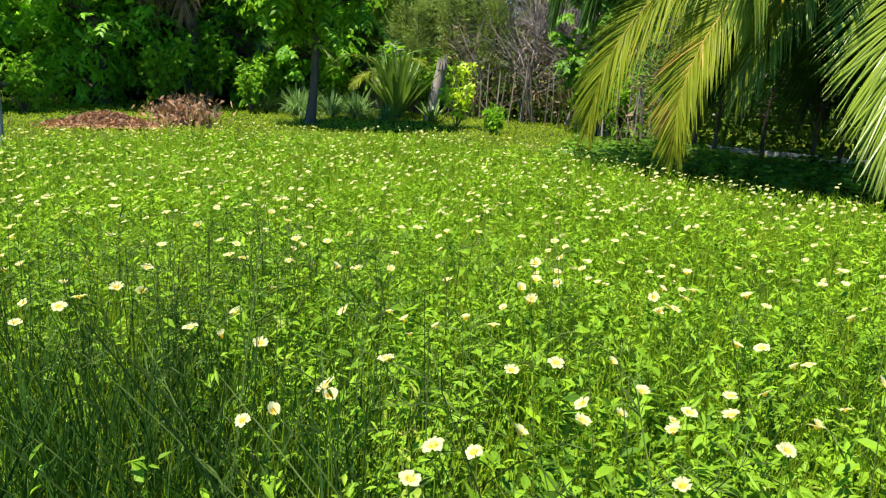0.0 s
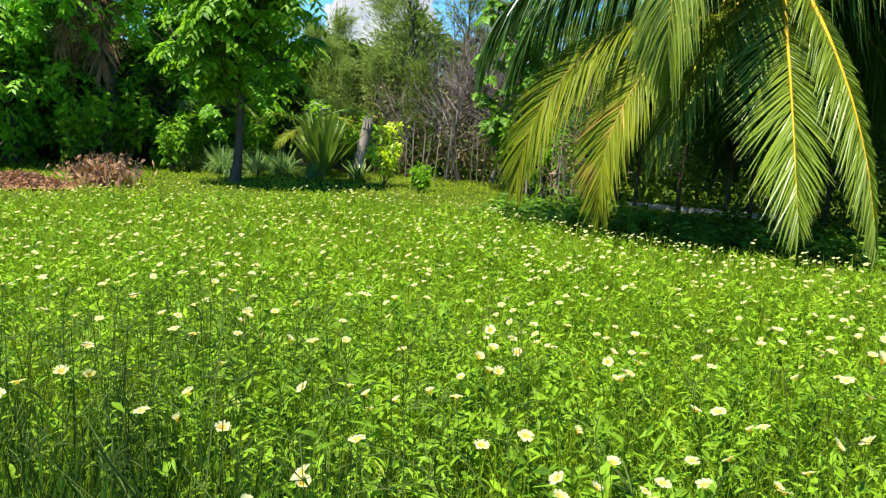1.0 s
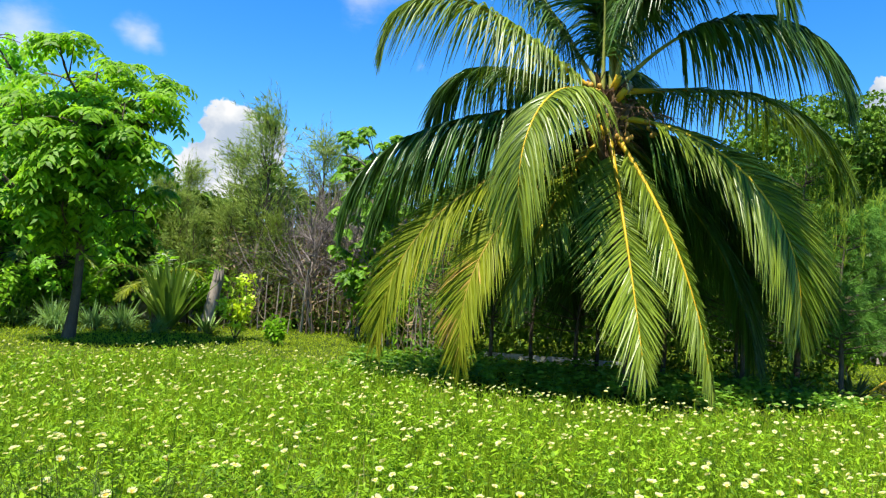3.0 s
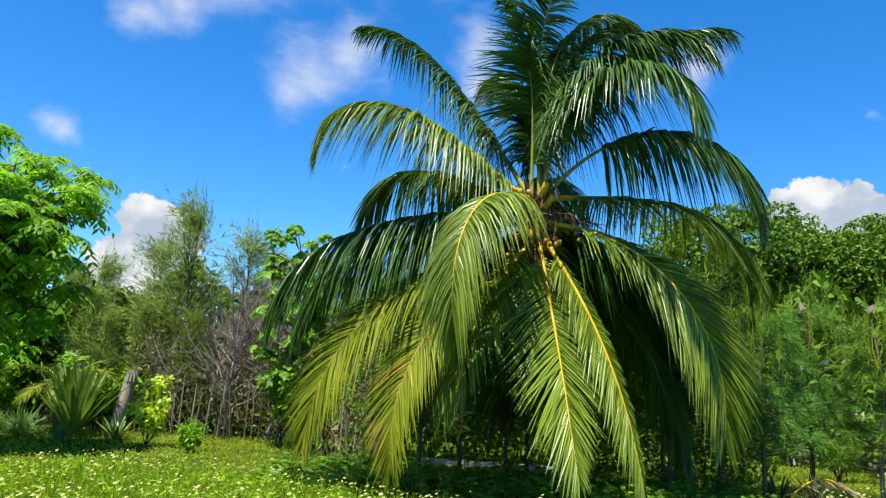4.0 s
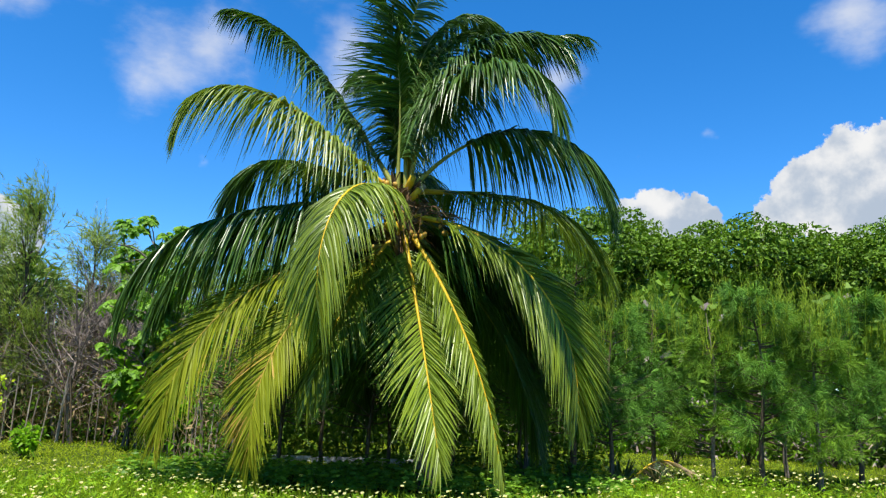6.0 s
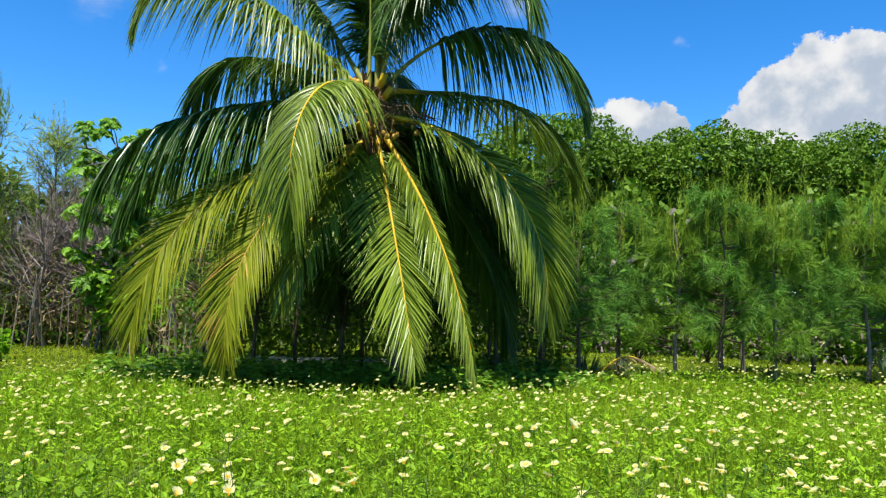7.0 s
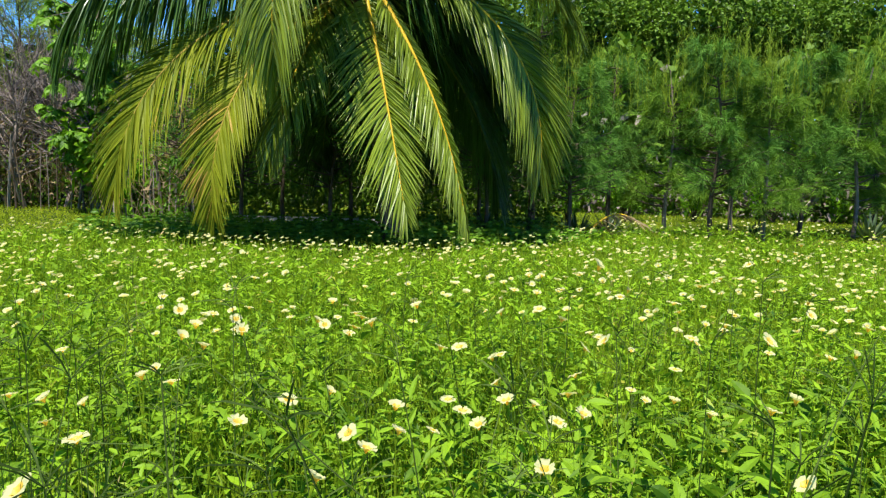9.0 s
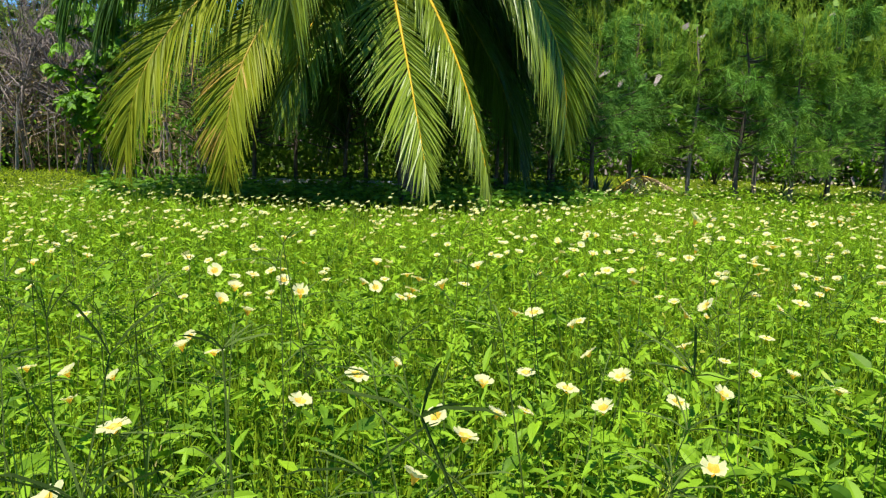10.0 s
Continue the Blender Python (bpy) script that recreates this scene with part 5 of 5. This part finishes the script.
# ---------------------------------------------------------------- fence, dead brush, heaps
def make_fence():
    fence = new("stake_fence")
    bends = ((-9.8, 15.0), (-5.6, 14.9), (-4.3, 13.3), (-2.4, 11.3))
    n = 0
    for (x0, y0), (x1, y1) in zip(bends, bends[1:]):
        k = int(math.hypot(x1 - x0, y1 - y0) / 0.2)
        for i in range(k):
            f = (i + rng.uniform(-0.3, 0.3)) / k
            p = np.array((x0 + (x1 - x0) * f, y0 + (y1 - y0) * f + rng.normal() * 0.05, -0.05))
            top = p + np.array((rng.normal() * 0.06, rng.normal() * 0.05, rng.uniform(0.85, 1.5)))
            r = rng.uniform(0.009, 0.021) if i % 7 else 0.033
            m = (p + top) / 2 + rng.normal(size=3) * 0.015
            part("stake", Heap().add(tube([p, m, top], [r, r * 0.9, r * 0.75], 6)), rng.choice(("stake", "pale_bark", "bark"), p=(0.35, 0.45, 0.2)), fence)
            n += 1
    tagged(fence, "rough fence of thin weathered wooden stakes", "fence")


make_fence()


def twig_cloud(heap, centre, size, n, length, r):
    for i in range(n):
        p = np.array(centre) + rng.normal(size=3) * np.array(size) * (0.5, 0.5, 0)
        z = rng.uniform(0, 1)
        d = unit(np.array((rng.normal() * 0.5, rng.normal() * 0.5, 1.0)))
        q = p + np.array((0, 0, size[2] * z * 0.7))
        e = q + d * length * rng.uniform(0.5, 1.2)
        pts = limb(heap, q, e, r, r * 0.35, 0.0, 5, 4)
        for j in range(4):
            b = pts[rng.integers(1, 5)]
            limb(heap, b, b + unit(d + rand_dirs(1)[0] * 0.8) * length * rng.uniform(0.2, 0.5), r * 0.5, r * 0.2, 0.0, 3, 3)


def make_brush():
    # bare grey tree
    tree = new("bare_tree")
    h = Heap()
    trunk = limb(h, (0, 0, 0), (0.15, 0, 2.3), 0.06, 0.03, 0, 8, 7)
    for i in range(34):
        b = trunk[rng.integers(2, 8)]
        a = rng.uniform(0, 2 * np.pi)
        e = b + np.array((math.cos(a) * rng.uniform(0.4, 1.4), math.sin(a) * rng.uniform(0.3, 1.0), rng.uniform(0.2, 1.7)))
        pts = limb(h, b, e, 0.016, 0.006, 0.1, 6, 4)
        for j in range(9):
            c = pts[rng.integers(1, 6)]
            limb(h, c, c + unit(unit(e - b) + rand_dirs(1, 0.4)[0] * 0.9) * rng.uniform(0.3, 0.9), 0.007, 0.002, 0.0, 4, 3)
    part("trunk", h, "twig", tree)
    tagged(tree, "bare grey tree with tangled leafless twigs", "tree", "bare trees behind the fence")
    spread_copies(tree, ((-7.4, 15.9, 0, 1.0), (-6.6, 16.4, 120, 1.0), (-7.9, 16.3, 230, 0.9), (-6.9, 15.5, 60, 1.0), (-6.2, 15.8, 200, 0.95), (-5.5, 15.7, 20, 0.9), (-4.9, 15.5, 280, 0.85), (-5.8, 16.6, 150, 1.0), (-8.4, 15.7, 100, 0.8), (-7.2, 16.8, 310, 1.05)))
    d = Heap()
    for x in np.linspace(-9.6, -3.0, 16):
        y = 15.5 if x < -5.5 else 15.5 - (x + 5.5) * 1.5
        twig_cloud(d, (x, y + rng.normal() * 0.2, 0), (0.6, 0.5, 0.7), 12, 0.8, 0.007)
    tagged(part("dry_brush", d, "dry_grass"), "tangle of dry brown stems behind the stake fence", "dry brush", kind="stuff")
    u = Heap()
    n = 13000
    x = rng.uniform(-10, -2.6, n)
    y = np.where(x < -5.5, 16.0, 16.0 - (x + 5.5) * 1.5) + rng.normal(size=n) * 0.4
    P = np.stack([x, y, rng.uniform(0.02, 2.4, n) * rng.uniform(0.5, 1, n)], -1)
    D = rand_dirs(n, 0.4)
    u.add(strips(P, D, side_of(D), rng.uniform(0.06, 0.16, n), 0.022, LEAF2, 0.3), (np.repeat(rng.uniform(0, 1, n) < 0.25 + 0.3 * P[:, 2], 2)).astype(int))
    tagged(part("undergrowth", u, ["weed", "dry_grass"]), "leafy undergrowth with some dry leaves behind the fence", "undergrowth", kind="stuff")


make_brush()


def make_heaps():
    pile = new("leaf_pile")
    mound = Heap()
    k = 26
    X, Y = np.meshgrid(np.linspace(-1.3, 1.3, k), np.linspace(-0.8, 0.8, k), indexing="ij")
    Z = 0.34 * np.exp(-(X**2 / 0.7 + Y**2 / 0.25)) * (1 + 0.25 * smooth_noise(X, Y, 6)) - 0.01
    a = (np.arange(k - 1)[:, None] * k + np.arange(k - 1)).ravel()
    mound.add((np.stack([X, Y, Z], -1).reshape(-1, 3), np.stack([a, a + k, a + k + 1, a + 1], -1)))
    part("mound", mound, "dry_leaf", pile, smooth=True)
    n = 2600
    p = rng.normal(size=(n, 2)) * (0.62, 0.36)
    z = 0.34 * np.exp(-(p[:, 0] ** 2 / 0.7 + p[:, 1] ** 2 / 0.25)) + rng.uniform(0.0, 0.05, n)
    D = rand_dirs(n, 0.3)
    lv = part("leaves", Heap().add(strips(np.concatenate([p, z[:, None]], 1), D, side_of(D), rng.uniform(0.08, 0.18, n), 0.03, LEAF, 0.1, 0.5)), "dry_leaf", pile)
    tagged(lv, kind="stuff")
    tagged(pile, "low heap of reddish-brown dead leaves on the lawn", "leaf pile").matrix_basis = pose(-10.2, 6.75, 0, 0, 0, 58) @ Matrix.Diagonal((0.62, 0.56, 0.52, 1))
    h = Heap()
    twig_cloud(h, (0, 0, 0), (1.0, 0.6, 0.3), 70, 0.45, 0.008)
    n = 500
    P = rng.normal(size=(n, 3)) * (0.45, 0.3, 0.12) + (0, 0, 0.25)
    P[:, 2] = np.abs(P[:, 2])
    D = rand_dirs(n)
    h.add(strips(P, D, side_of(D), rng.uniform(0.1, 0.24, n), 0.036, LEAF2, 0.4), 1)
    ob = tagged(part("brush_heap", h, ["dry_grass", "dry_leaf"]), "heap of dry brown twigs and stalks on the grass", "brush heap", kind="stuff")
    ob.matrix_basis = pose(-10.0, 8.1, 0) @ Matrix.Diagonal((0.7, 0.7, 0.85, 1))
    pole = Heap()
    pole.add(tube([(0, 0, -0.05), (-0.02, 0.01, 1.0), (-0.06, 0.0, 2.0), (-0.08, 0.02, 2.9)], [0.032, 0.03, 0.027, 0.022], 9))
    tagged(part("wooden_pole", pole, "stake", smooth=True), "slender weathered wooden pole standing in the grass", "pole").matrix_basis = pose(-8.66, 4.36, 0)


make_heaps()


def make_hedges():
    """Low thicket that closes the view under the distant trees."""
    h = Heap()
    n = 42000
    a = np.radians(rng.uniform(-80, 60, n))
    r = rng.uniform(19.5, 21.5, n)
    P = np.stack([np.sin(a) * r, np.cos(a) * r, rng.uniform(0, 1, n) ** 0.8 * (2.1 + 1.4 * np.clip(-a * 4 - 0.4, 0, 1) + 1.7 * np.clip(a * 5, 0, 1) + 0.5 * np.sin(a * 23) + 0.3 * np.sin(a * 61))], -1)
    D = rand_dirs(n, 0.2)
    h.add(strips(P, D, side_of(D), rng.uniform(0.18, 0.36, n), 0.085, SCRAP, 0.3), (rng.uniform(0, 1, n) < np.where(P[:, 2] < 0.8, 0.2, 0.02)).astype(int))
    n = 7000
    a = np.radians(rng.uniform(-80, 60, n))
    r = rng.uniform(21.8, 22.6, n)
    P = np.stack([np.sin(a) * r, np.cos(a) * r, rng.uniform(0, 1, n) * 2.9], -1)
    D = rand_dirs(n, 0.2)
    h.add(strips(P, D, side_of(D), rng.uniform(0.3, 0.5, n), 0.17, SCRAP, 0.3))
    n = 12000
    a = np.radians(rng.uniform(-8, 58, n))
    r = rng.uniform(18.3, 19.8, n)
    P = np.stack([np.sin(a) * r, np.cos(a) * r, rng.uniform(0, 1, n) * (1.0 + 0.35 * np.sin(a * 37))], -1)
    D = rand_dirs(n, 0.3)
    h.add(strips(P, D, side_of(D), rng.uniform(0.1, 0.24, n), 0.04, SCRAP, 0.3), (rng.uniform(0, 1, n) < 0.3).astype(int))
    tagged(part("far_thicket", h, ["wood", "twig"]), "dense low thicket along the edge of the lawn", "thicket", kind="stuff")


make_hedges()


def make_thicket():
    h = Heap()
    n = 20000
    P = np.stack([rng.uniform(-3.4, 3.6, n), 13.6 + rng.normal(size=n) * 0.6, rng.uniform(0, 1, n) ** 0.9 * 2.6], -1)
    D = rand_dirs(n, 0.1)
    h.add(strips(P, D, side_of(D), rng.uniform(0.08, 0.17, n), 0.03, LEAF2, 0.3))
    tagged(part("shaded_thicket", h, "wood"), "dark leafy thicket in the shade behind the palm", "thicket", kind="stuff")


make_thicket()


def make_walls():
    tagged(part("garden_wall", Heap().add(box((-15.5, 15.8, -0.1), (-8.9, 16.0, 1.35))), "concrete"), "weathered grey concrete wall behind the plants", "wall", kind="structure")
    s = np.linspace(0, 1, 12)
    st = Heap().add(tube(np.stack([0.22 * s, 0.02 * np.sin(s * 9), 1.25 * s - 0.05], -1), 0.17 - 0.06 * s + 0.012 * np.sin(s * 31), 10))
    for i in range(9):
        a = 0.7 * i
        q = np.array((0.21 + 0.09 * math.cos(a), 0.09 * math.sin(a), 1.1))
        st.add(tube([q, q + (0.01, 0, 0.12), q + (0.02, 0, rng.uniform(0.18, 0.35))], [0.035, 0.026, 0.006], 5))
    stump = tagged(part("palm_stump", st, "stake", smooth=True), "pale weathered stump of a dead palm", "stump")
    stump.matrix_basis = pose(-8.72, 13.9, 0, 0, 0, 20)
    tagged(part("low_kerb", Heap().add(box((-2.3, 12.75, -0.1), (0.7, 12.9, 0.09))), "kerb"), "low pale concrete kerb behind the palm", "kerb", kind="structure")
    shed = new("shed")
    part("wall", Heap().add(box((-1.6, -1.2, 0), (1.6, 1.2, 2.3))), "render", shed)
    k = 60
    x = np.linspace(-1.9, 1.9, k)
    z = 0.02 * np.sin(x * 60)
    V = np.concatenate([np.stack([x, np.full(k, -1.6), 2.32 + z], -1), np.stack([x, np.full(k, 1.5), 2.9 + z], -1)])
    a = np.arange(k - 1)
    part("roof", Heap().add((V, np.stack([a, a + 1, a + k + 1, a + k], -1))), "roof", shed, "pale blue corrugated roof")
    tagged(shed, "small shed with a pale blue sheet roof", "shed").matrix_basis = pose(-17.2, 17.2, 0, 0, 0, 35)


make_walls()
